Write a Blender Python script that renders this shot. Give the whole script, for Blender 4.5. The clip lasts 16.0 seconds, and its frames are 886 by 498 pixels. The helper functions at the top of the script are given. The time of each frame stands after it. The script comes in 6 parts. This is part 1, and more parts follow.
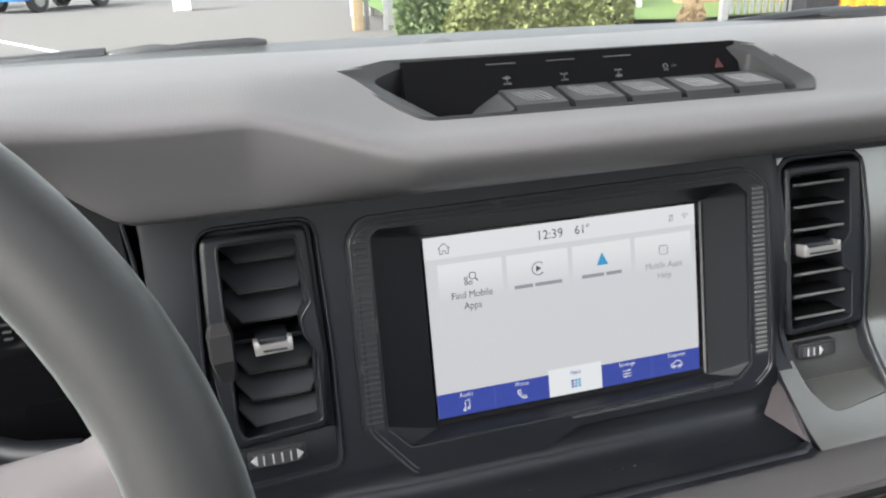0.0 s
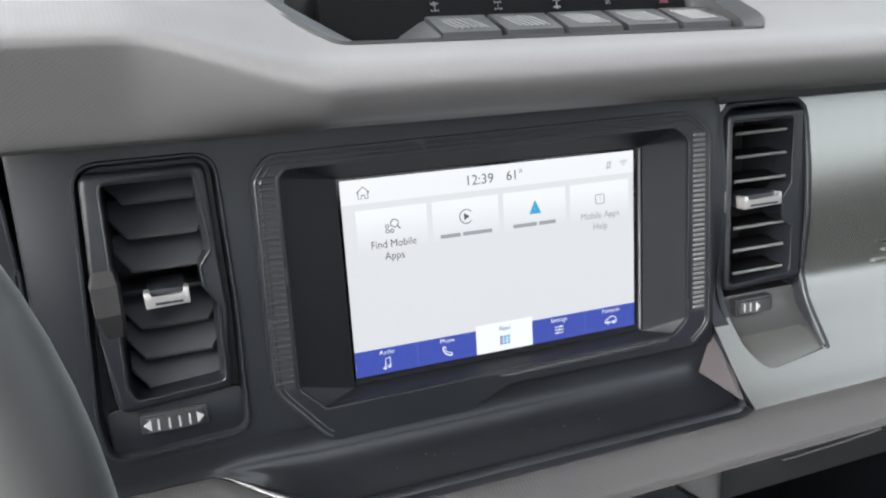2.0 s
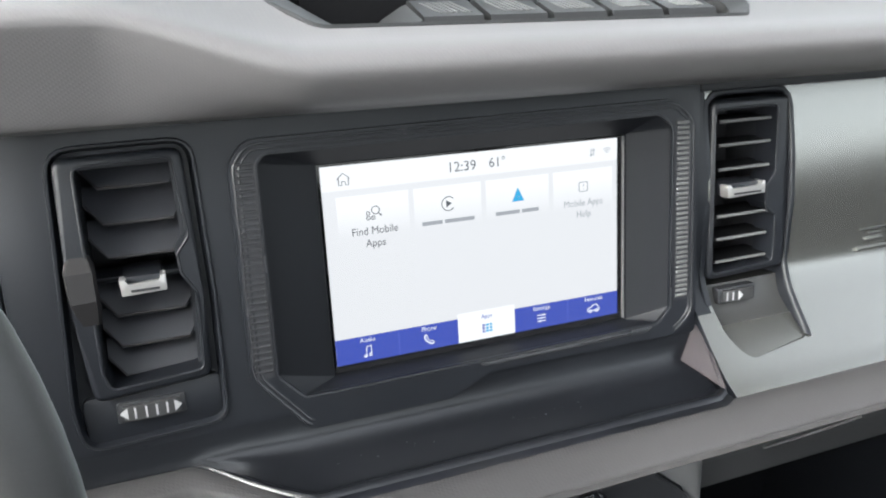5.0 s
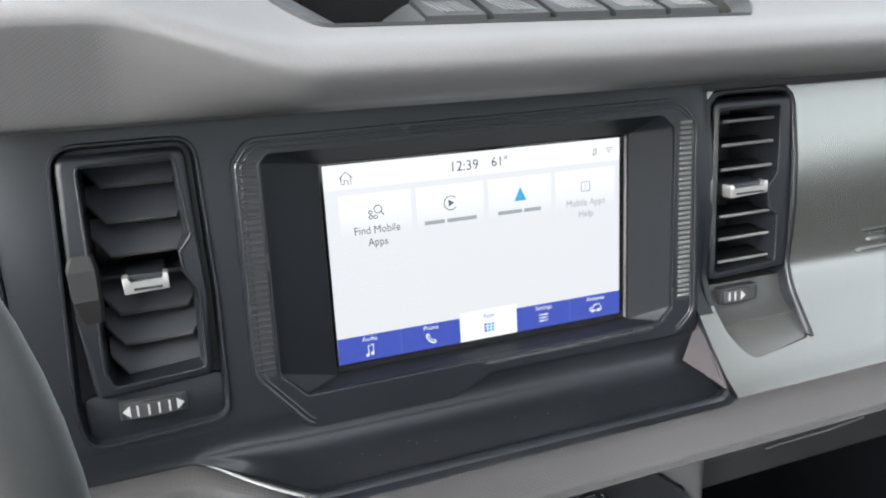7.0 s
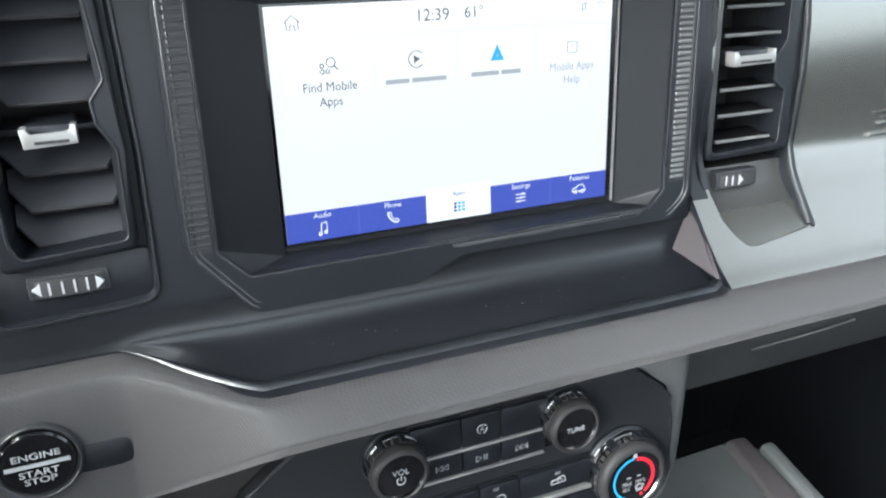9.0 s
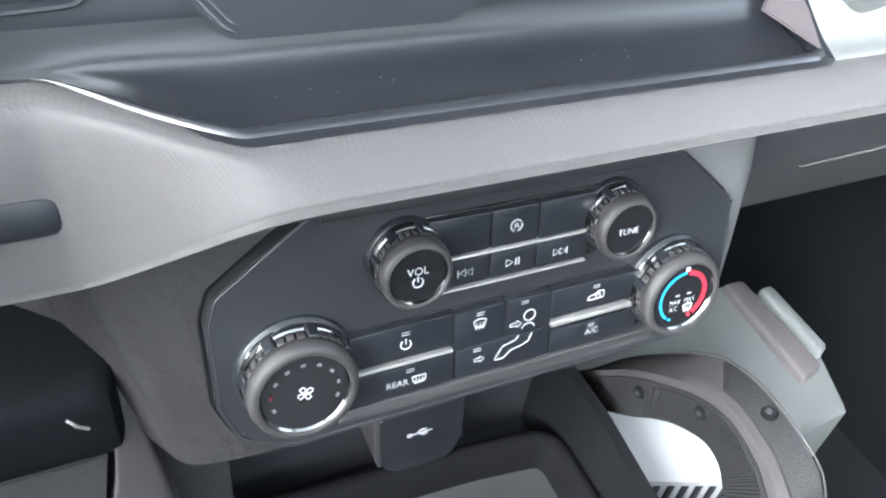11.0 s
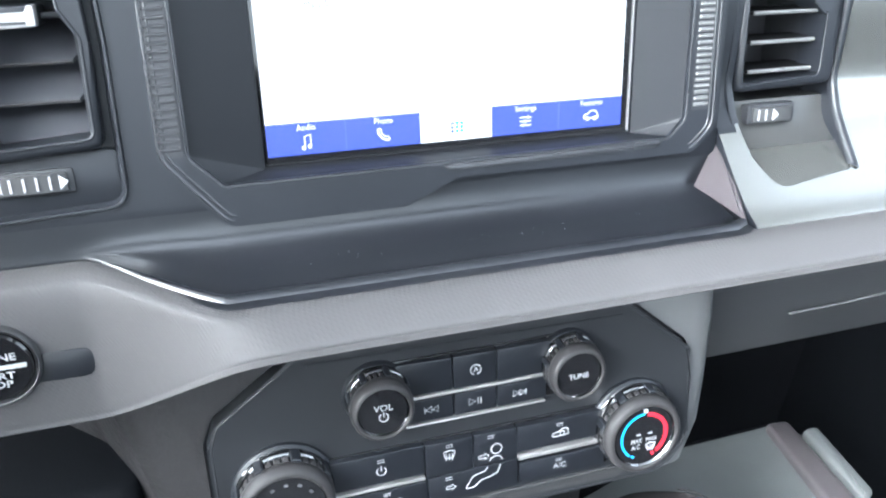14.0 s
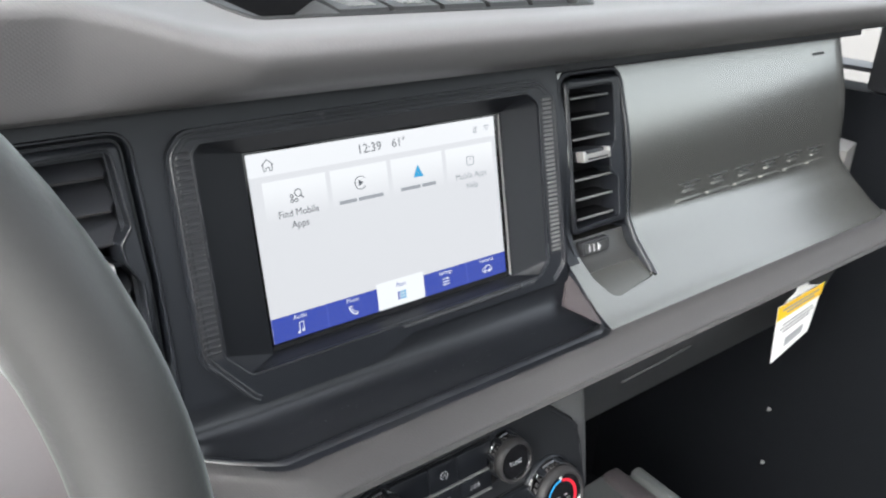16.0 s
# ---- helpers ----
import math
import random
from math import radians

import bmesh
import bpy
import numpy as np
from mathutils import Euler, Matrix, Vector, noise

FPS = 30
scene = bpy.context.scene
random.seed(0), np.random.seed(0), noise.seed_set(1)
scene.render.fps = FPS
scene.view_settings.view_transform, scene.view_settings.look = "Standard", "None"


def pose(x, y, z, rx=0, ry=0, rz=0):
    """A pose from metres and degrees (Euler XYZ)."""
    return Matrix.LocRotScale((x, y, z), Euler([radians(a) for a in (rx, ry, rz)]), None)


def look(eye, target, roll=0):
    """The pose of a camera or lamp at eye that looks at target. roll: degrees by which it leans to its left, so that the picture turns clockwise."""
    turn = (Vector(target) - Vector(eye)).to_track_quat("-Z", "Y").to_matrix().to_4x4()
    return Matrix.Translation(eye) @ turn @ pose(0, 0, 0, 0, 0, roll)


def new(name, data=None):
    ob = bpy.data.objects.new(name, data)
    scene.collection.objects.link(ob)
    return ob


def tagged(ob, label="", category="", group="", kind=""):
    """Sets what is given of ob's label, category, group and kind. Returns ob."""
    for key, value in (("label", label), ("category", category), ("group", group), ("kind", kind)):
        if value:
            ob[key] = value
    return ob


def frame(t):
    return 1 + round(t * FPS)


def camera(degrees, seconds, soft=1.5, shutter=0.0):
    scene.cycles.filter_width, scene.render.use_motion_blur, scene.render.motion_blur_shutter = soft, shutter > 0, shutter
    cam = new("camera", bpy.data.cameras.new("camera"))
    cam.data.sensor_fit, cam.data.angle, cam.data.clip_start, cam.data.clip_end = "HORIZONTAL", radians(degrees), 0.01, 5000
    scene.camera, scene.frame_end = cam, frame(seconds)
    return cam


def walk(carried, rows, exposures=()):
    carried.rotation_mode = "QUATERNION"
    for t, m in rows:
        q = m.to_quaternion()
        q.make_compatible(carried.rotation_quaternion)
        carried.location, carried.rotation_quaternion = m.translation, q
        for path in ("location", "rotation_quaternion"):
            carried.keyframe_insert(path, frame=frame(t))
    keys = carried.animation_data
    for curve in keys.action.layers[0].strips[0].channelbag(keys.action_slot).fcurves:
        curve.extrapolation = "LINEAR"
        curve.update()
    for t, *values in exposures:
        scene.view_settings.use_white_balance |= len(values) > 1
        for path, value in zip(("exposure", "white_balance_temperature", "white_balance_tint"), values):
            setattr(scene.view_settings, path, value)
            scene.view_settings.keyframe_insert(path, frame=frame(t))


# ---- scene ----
# The dash leans back: DASH is its frame, LEVEL the upright one, both with their origin at the middle of the screen.
LEAN_BACK, HEIGHT = -12.5, 1.28
DASH = pose(0, 0, HEIGHT, LEAN_BACK, 0, 0)
LEVEL = pose(0, 0, HEIGHT)
cam = camera(60.0, 16.0, 2.1, 0.15)
PATH = [
    (0, (-0.1851, -0.3993, 0.1127), (0.0796, 0.5513, -0.0495), -5.1),
    (0.5, (-0.1768, -0.3926, 0.1078), (0.1242, 0.5443, -0.0697), -4.4),
    (1, (-0.1712, -0.3792, 0.1031), (0.1436, 0.5495, -0.0930), -4.0),
    (1.5, (-0.1681, -0.3728, 0.0999), (0.1554, 0.5499, -0.1100), -3.8),
    (2, (-0.1659, -0.3698, 0.0994), (0.1640, 0.5481, -0.1215), -3.6),
    (2.5, (-0.1668, -0.3668, 0.0974), (0.1693, 0.5471, -0.1302), -3.6),
    (3, (-0.1633, -0.3657, 0.0997), (0.1765, 0.5455, -0.1335), -3.6),
    (3.5, (-0.1621, -0.3697, 0.1011), (0.1795, 0.5398, -0.1359), -3.5),
    (4, (-0.1616, -0.3678, 0.1000), (0.1807, 0.5410, -0.1387), -3.4),
    (6.5, (-0.1618, -0.3682, 0.0980), (0.1793, 0.5415, -0.1388), -3.0),
    (7, (-0.1618, -0.3682, 0.0981), (0.1776, 0.5420, -0.1394), -3.1),
    (7.5, (-0.1620, -0.3688, 0.0977), (0.1756, 0.5411, -0.1433), -3.2),
    (8, (-0.1549, -0.3655, 0.1019), (0.1842, 0.5385, -0.1585), -3.0),
    (8.5, (-0.1538, -0.3614, 0.0963), (0.1884, 0.5327, -0.1925), -2.8),
    (9, (-0.1417, -0.3325, 0.0627), (0.2066, 0.5412, -0.2768), -2.0),
    (9.5, (-0.1421, -0.2938, 0.0368), (0.2220, 0.5476, -0.3628), -0.9),
    (10, (-0.1489, -0.2724, 0.0110), (0.2231, 0.5406, -0.4370), 0.1),
    (10.2, (-0.1498, -0.2655, 0.0054), (0.2273, 0.5356, -0.4594), 0.5),
    (12.3, (-0.1306, -0.2575, -0.0246), (0.2375, 0.5258, -0.5256), 3.1),
    (12.5, (-0.1264, -0.2557, -0.0250), (0.2311, 0.5366, -0.5196), 2.9),
    (13, (-0.1201, -0.2649, -0.0192), (0.2104, 0.5492, -0.4966), 1.9),
    (13.5, (-0.1059, -0.2869, -0.0041), (0.1952, 0.5626, -0.4375), 0.4),
    (14, (-0.1101, -0.3294, 0.0230), (0.1675, 0.5670, -0.3224), -1.7),
    (14.5, (-0.1183, -0.3582, 0.0505), (0.1687, 0.5611, -0.2186), -3.4),
    (15, (-0.1438, -0.3666, 0.0732), (0.1927, 0.5475, -0.1531), -4.5),
    (15.5, (-0.1943, -0.3721, 0.0785), (0.2398, 0.4997, -0.1486), -4.8),
    (16, (-0.2407, -0.3763, 0.0877), (0.3329, 0.4084, -0.1474), -5.8),
]
EXPOSURES = [(0.0, 2.5, 6400, 7.5), (2.0, 2.85, 6300, 6.5), (4.0, 2.98, 6300, 5.5), (7.5, 3.03, 6250, 5.5), (8.0, 3.18, 6250, 5.5), (8.5, 2.9, 6100, 3.5), (9.0, 3.18, 6000, 2.5), (9.5, 3.48, 5950, 3.5), (10.0, 4.12, 5900, 4.5), (12.5, 4.58, 5900, 4.5), (13.0, 4.68, 5880, 4.0), (13.5, 4.63, 5850, 3.5), (14.0, 4.23, 5700, 3.5), (14.5, 3.7, 5800, 3.5), (15.2, 2.96, 6050, 4.5), (16.0, 2.84, 6300, 6.5)]
walk(cam, [(t, DASH @ look(eye, target, roll)) for t, eye, target, roll in PATH], EXPOSURES)

# ---- light ----
world = bpy.data.worlds.new("overcast_sky")
scene.world = world
world.use_nodes = True
wn = world.node_tree.nodes
sky = wn.new("ShaderNodeTexSky")
sky.sky_type = "NISHITA"
sky.sun_disc = False
sky.sun_elevation, sky.sun_rotation = radians(36), radians(251)
sky.air_density, sky.dust_density, sky.ozone_density = 1.0, 5.0, 0.6
wn["Background"].inputs["Strength"].default_value = 0.14
haze = wn.new("ShaderNodeHueSaturation")
haze.inputs["Saturation"].default_value = 0.22
world.node_tree.links.new(sky.outputs[0], haze.inputs["Color"])
world.node_tree.links.new(haze.outputs[0], wn["Background"].inputs["Color"])
sun_data = bpy.data.lights.new("sun", "SUN")
sun_data.energy, sun_data.angle, sun_data.color = 1.0, radians(50), (1.0, 0.965, 0.95)
sun = new("sun", sun_data)
sun.matrix_world = look((-6.0, -2.1, 5.6), (0, 0, 1))


# ---- materials ----
def material(name, colour, rough=0.5, metal=0.0, vary=0.12, grain=900.0, bump=0.05, spec=0.5):
    """A paint, plastic or cloth: two scales of variation in colour and roughness, and a fine grain in relief."""
    m = bpy.data.materials.new(name)
    m.use_nodes = True
    n, l = m.node_tree.nodes, m.node_tree.links
    b = n["Principled BSDF"]
    b.inputs["Metallic"].default_value = metal
    b.inputs["Specular IOR Level"].default_value = spec
    co = n.new("ShaderNodeTexCoord")
    big, fine = n.new("ShaderNodeTexNoise"), n.new("ShaderNodeTexNoise")
    big.inputs["Scale"].default_value, big.inputs["Detail"].default_value = 14.0, 6.0
    fine.inputs["Scale"].default_value, fine.inputs["Detail"].default_value = grain, 3.0
    l.new(co.outputs["Object"], big.inputs["Vector"])
    l.new(co.outputs["Object"], fine.inputs["Vector"])
    mix = n.new("ShaderNodeMix")
    mix.data_type = "RGBA"
    c = Vector(colour)
    mix.inputs["A"].default_value = (*(c * (1 - vary)), 1)
    mix.inputs["B"].default_value = (*(c * (1 + vary)), 1)
    add = n.new("ShaderNodeMath")
    add.operation = "ADD"
    half = n.new("ShaderNodeMath")
    half.operation = "MULTIPLY_ADD"
    half.inputs[1].default_value, half.inputs[2].default_value = 0.5, -0.1
    l.new(big.outputs["Fac"], add.inputs[0])
    l.new(fine.outputs["Fac"], half.inputs[0])
    l.new(half.outputs[0], add.inputs[1])
    sub = n.new("ShaderNodeMath")
    sub.operation = "SUBTRACT"
    sub.use_clamp = True
    sub.inputs[1].default_value = 0.15
    l.new(add.outputs[0], sub.inputs[0])
    l.new(sub.outputs[0], mix.inputs["Factor"])
    l.new(mix.outputs["Result"], b.inputs["Base Color"])
    rr = n.new("ShaderNodeMapRange")
    rr.inputs["To Min"].default_value, rr.inputs["To Max"].default_value = max(rough - 0.06, 0.02) if metal < 0.5 else rough - 0.004, rough + (0.06 if metal < 0.5 else 0.004)
    l.new(big.outputs["Fac"], rr.inputs["Value"])
    l.new(rr.outputs["Result"], b.inputs["Roughness"])
    if bump:
        bp = n.new("ShaderNodeBump")
        bp.inputs["Strength"].default_value, bp.inputs["Distance"].default_value = bump, 0.0006
        l.new(fine.outputs["Fac"], bp.inputs["Height"])
        l.new(bp.outputs["Normal"], b.inputs["Normal"])
    return m


def woven(name, colour, rough, pitch=0.0016, depth=0.00035, strength=0.3):
    """Soft vinyl embossed with a fine diagonal weave."""
    m = material(name, colour, rough, 0.0, 0.08, 700.0, 0.0)
    n, l = m.node_tree.nodes, m.node_tree.links
    co = n.new("ShaderNodeTexCoord")
    out = []
    for turn in (35, -52):
        mp = n.new("ShaderNodeMapping")
        mp.inputs["Rotation"].default_value = (radians(turn * 0.5), radians(turn), radians(turn * 0.8))
        wv = n.new("ShaderNodeTexWave")
        wv.inputs["Scale"].default_value = 0.314 / pitch
        wv.inputs["Distortion"].default_value = 0.0
        l.new(co.outputs["Object"], mp.inputs["Vector"])
        l.new(mp.outputs[0], wv.inputs["Vector"])
        out.append(wv)
    mul = n.new("ShaderNodeMath")
    mul.operation = "MULTIPLY"
    l.new(out[0].outputs["Fac"], mul.inputs[0])
    l.new(out[1].outputs["Fac"], mul.inputs[1])
    bp = n.new("ShaderNodeBump")
    bp.inputs["Strength"].default_value, bp.inputs["Distance"].default_value = strength, depth
    l.new(mul.outputs[0], bp.inputs["Height"])
    l.new(bp.outputs["Normal"], n["Principled BSDF"].inputs["Normal"])
    return m


SCREEN_LEVEL = 0.142


def glow(name, colour, strength=1.0):
    m = bpy.data.materials.new(name)
    m.use_nodes = True
    b = m.node_tree.nodes["Principled BSDF"]
    b.inputs["Base Color"].default_value = (0.01, 0.01, 0.012, 1)
    b.inputs["Roughness"].default_value = 0.25
    b.inputs["Emission Color"].default_value = (*colour, 1)
    b.inputs["Emission Strength"].default_value = strength * SCREEN_LEVEL
    return m


PAD = woven("grey_vinyl_weave", (0.108, 0.1035, 0.105), 0.50, 0.0013, 0.0003, 0.13)
BAR = woven("grey_bar_weave", (0.047, 0.0452, 0.0460), 0.66, 0.0015, 0.0003, 0.22)
BAR.node_tree.nodes["Principled BSDF"].inputs["Specular IOR Level"].default_value = 0.3
BLACK = material("black_plastic", (0.0082, 0.0093, 0.0122), 0.42, 0.0, 0.1, 1500.0, 0.06, 0.4)
GLOSS = material("gloss_black", (0.008, 0.008, 0.009), 0.08, 0.0, 0.1, 600.0, 0.0)
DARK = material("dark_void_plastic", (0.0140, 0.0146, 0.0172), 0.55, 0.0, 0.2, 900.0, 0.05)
SHELF = material("smooth_black_plastic", (0.0076, 0.0084, 0.0106), 0.24, 0.0, 0.28, 1500.0, 0.03)
SHELF.node_tree.nodes["Noise Texture"].inputs["Scale"].default_value = 32.0
SHELF.node_tree.nodes["Map Range"].inputs["To Min"].default_value = 0.25
SHELF.node_tree.nodes["Map Range"].inputs["To Max"].default_value = 0.38
GRAPHITE = material("graphite_satin_paint", (0.215, 0.216, 0.204), 0.27, 0.85, 0.012, 2500.0, 0.0)
GREYPLASTIC = material("grey_plastic", (0.032, 0.032, 0.033), 0.42, 0.0, 0.15, 1200.0, 0.08)
KEYGREY = material("grey_key_plastic", (0.10, 0.10, 0.10), 0.45, 0.0, 0.1, 1200.0, 0.05)
GRAINED = material("grained_black_vinyl", (0.020, 0.0197, 0.0208), 0.48, 0.0, 0.2, 420.0, 0.5)
LEATHER = material("steering_wheel_leather", (0.021, 0.0206, 0.0206), 0.46, 0.0, 0.12, 600.0, 0.12)
LEATHER.node_tree.nodes["Principled BSDF"].inputs["Sheen Weight"].default_value = 0.45
LEATHER.node_tree.nodes["Principled BSDF"].inputs["Sheen Roughness"].default_value = 0.35
LEATHER.node_tree.nodes["Principled BSDF"].inputs["Sheen Tint"].default_value = (0.92, 1.0, 0.96, 1.0)
CHROME = material("polished_chrome", (0.22, 0.22, 0.225), 0.20, 1.0, 0.05, 500.0, 0.0)
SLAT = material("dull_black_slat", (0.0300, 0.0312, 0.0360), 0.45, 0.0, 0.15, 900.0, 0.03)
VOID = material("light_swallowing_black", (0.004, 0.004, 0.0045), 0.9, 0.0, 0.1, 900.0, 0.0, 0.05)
FACET = material("warm_dark_silver", (0.038, 0.032, 0.034), 0.42, 0.1, 0.06, 1500.0, 0.02)
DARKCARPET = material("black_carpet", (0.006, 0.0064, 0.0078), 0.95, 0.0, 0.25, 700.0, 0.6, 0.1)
SATIN = material("satin_silver", (0.42, 0.41, 0.40), 0.32, 0.7, 0.06, 1500.0, 0.02)
RUBBER = material("black_rubber", (0.016, 0.016, 0.017), 0.7, 0.0, 0.2, 500.0, 0.3)
CARPET = material("light_grey_trim", (0.105, 0.110, 0.108), 0.6, 0.0, 0.25, 700.0, 0.6)
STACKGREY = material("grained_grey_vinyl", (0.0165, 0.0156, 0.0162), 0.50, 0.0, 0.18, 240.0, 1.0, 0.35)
CHEEK = material("lit_grey_cheek", (0.090, 0.0905, 0.0915), 0.36, 0.0, 0.1, 900.0, 0.05)
MAUVE = material("mauve_grey_plastic", (0.030, 0.0280, 0.0292), 0.46, 0.0, 0.1, 900.0, 0.06)
RINGGREY = material("knob_ring_grey", (0.025, 0.0236, 0.0242), 0.50, 0.0, 0.08, 1500.0, 0.03, 0.28)
DIM_INK = material("faded_grey_print", (0.075, 0.075, 0.08), 0.5, 0.0, 0.03, 900.0, 0.0)
DIM_RED = material("faded_red_print", (0.045, 0.004, 0.007), 0.5, 0.0, 0.03, 900.0, 0.0)
MARK_INK = material("white_thumbwheel_mark", (0.34, 0.34, 0.35), 0.5, 0.0, 0.03, 900.0, 0.0)
# Edge beads: base lighter than the bezel's black, a highlight put into the colour.
EDGE = material("highlight_black_edge", (0.020, 0.0208, 0.0235), 0.26, 0.0, 0.1, 1500.0, 0.02, 0.6)
SPOKE = material("warm_grey_spoke_trim", (0.13, 0.118, 0.120), 0.42, 0.3, 0.06, 1500.0, 0.02)
PALEPLASTIC = material("pale_grey_plastic", (0.38, 0.38, 0.38), 0.45, 0.0, 0.06, 900.0, 0.04)
FASCIA_BLACK = material("charcoal_plastic", (0.0140, 0.0148, 0.0166), 0.36, 0.0, 0.15, 1500.0, 0.05)
SCOOP = material("shaded_scoop_graphite", (0.058, 0.058, 0.057), 0.42, 0.5, 0.12, 1500.0, 0.04)
LOWERGREY = material("lower_panel_grey", (0.040, 0.0408, 0.0435), 0.42, 0.0, 0.15, 1200.0, 0.08)
HANDLEGREY = material("mauve_grey_handle", (0.024, 0.0216, 0.0226), 0.78, 0.0, 0.1, 900.0, 0.06, 0.15)
PADGRAIN = material("dark_pebbled_pad", (0.0085, 0.0083, 0.0088), 0.62, 0.0, 0.4, 1100.0, 1.0, 0.22)
CUBBY = material("smooth_black_cubby", (0.0055, 0.0057, 0.0064), 0.30, 0.0, 0.15, 900.0, 0.03, 0.3)
FUNNEL = material("matt_black_surround", (0.0055, 0.0062, 0.0082), 0.5, 0.0, 0.12, 1500.0, 0.05, 0.3)
TRAYGREY = material("charcoal_switch_plastic", (0.0150, 0.0150, 0.0156), 0.46, 0.0, 0.15, 1200.0, 0.08, 0.4)
SLABGREY = material("mauve_grey_slab", (0.092, 0.081, 0.084), 0.5, 0.0, 0.1, 900.0, 0.05)
WHITE_INK = material("white_print", (0.32, 0.32, 0.33), 0.5, 0.0, 0.03, 900.0, 0.0)
GREY_INK = material("dim_grey_print", (0.25, 0.25, 0.26), 0.5, 0.0, 0.03, 900.0, 0.0)
RED_INK = material("red_print", (0.50, 0.015, 0.03), 0.4, 0.0, 0.05, 900.0, 0.0)
BLUE_INK = material("blue_print", (0.03, 0.30, 0.62), 0.4, 0.0, 0.05, 900.0, 0.0)
PAPER = material("white_paper", (0.75, 0.75, 0.74), 0.7, 0.0, 0.03, 400.0, 0.05)
YELLOW = material("yellow_print", (0.80, 0.50, 0.01), 0.6, 0.0, 0.03, 400.0, 0.0)
HEADLINER = material("light_grey_headliner", (0.46, 0.46, 0.455), 0.9, 0.0, 0.06, 400.0, 0.3)
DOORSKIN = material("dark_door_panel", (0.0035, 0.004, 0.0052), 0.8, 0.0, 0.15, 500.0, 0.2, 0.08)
UI_BASE = glow("display_light_grey", (0.755, 0.745, 0.77), 1.0)
UI_CARD = glow("display_card_white", (0.88, 0.87, 0.895), 1.0)
UI_TAB = glow("display_tab_white", (0.95, 0.95, 0.97), 1.0)
UI_BLUE = glow("display_blue", (0.045, 0.075, 0.42), 1.0)
UI_BLUE_LINE = glow("display_pale_blue", (0.10, 0.14, 0.55), 1.0)
UI_TEXT = glow("display_dark_text", (0.09, 0.095, 0.11), 1.0)
UI_FAINT = glow("display_faint_text", (0.34, 0.35, 0.38), 1.0)
UI_WHITE = glow("display_white_text", (0.85, 0.87, 0.95), 1.0)
UI_CYAN = glow("display_cyan", (0.03, 0.36, 0.66), 1.0)


def fading(name, top, low, z0, z1):
    """A card on the display that fades out downwards."""
    mat = glow(name, top)
    n, l = mat.node_tree.nodes, mat.node_tree.links
    co, sep, mr, mx = n.new("ShaderNodeTexCoord"), n.new("ShaderNodeSeparateXYZ"), n.new("ShaderNodeMapRange"), n.new("ShaderNodeMix")
    mx.data_type = "RGBA"
    mr.inputs["From Min"].default_value, mr.inputs["From Max"].default_value = z0, z1
    mx.inputs["A"].default_value, mx.inputs["B"].default_value = (*low, 1), (*top, 1)
    l.new(co.outputs["Object"], sep.inputs[0])
    l.new(sep.outputs["Z"], mr.inputs["Value"])
    l.new(mr.outputs["Result"], mx.inputs["Factor"])
    l.new(mx.outputs["Result"], n["Principled BSDF"].inputs["Emission Color"])
    return mat


UI_FADE = fading("display_card_fading", (0.91, 0.90, 0.92), (0.755, 0.745, 0.77), 0.090, 0.108)


def clear_glass():
    m = bpy.data.materials.new("clear_glass")
    m.use_nodes = True
    b = m.node_tree.nodes["Principled BSDF"]
    b.inputs["Base Color"].default_value = (0.97, 0.99, 0.98, 1)
    b.inputs["Roughness"].default_value = 0.0
    b.inputs["IOR"].default_value = 1.45
    b.inputs["Transmission Weight"].default_value = 1.0
    return m


GLASS = clear_glass()

# ---- building helpers ----
BASE = {}


def thing(name, base, where, label, category, group="", kind=""):
    """An empty at the thing's base, in the frame where."""
    e = new(name)
    e.empty_display_size = 0.02
    e.matrix_world = where @ Matrix.Translation(base)
    BASE[e.name] = Vector(base)
    return tagged(e, label, category, group, kind)


def to_mesh(name, bm, mat, soft=32):
    bmesh.ops.recalc_face_normals(bm, faces=bm.faces)
    me = bpy.data.meshes.new(name)
    bm.to_mesh(me)
    bm.free()
    for m in (mat if isinstance(mat, (list, tuple)) else [mat]):
        me.materials.append(m)
    if soft and me.polygons:
        me.polygons.foreach_set("use_smooth", [True] * len(me.polygons))
        me.set_sharp_from_angle(angle=radians(soft))
    return me


def part(name, bm, mat, parent, label="", soft=32):
    base = BASE[parent.name]
    bmesh.ops.translate(bm, vec=-base, verts=bm.verts)
    ob = new(name, to_mesh(name, bm, mat, soft))
    ob.parent = parent
    BASE[ob.name] = base
    return tagged(ob, label)


def setting(name, bm, mat, where, label, category, soft=32):
    ob = new(name, to_mesh(name, bm, mat, soft))
    ob.matrix_world = where
    BASE[ob.name] = Vector()
    return tagged(ob, label, category, "", "structure")


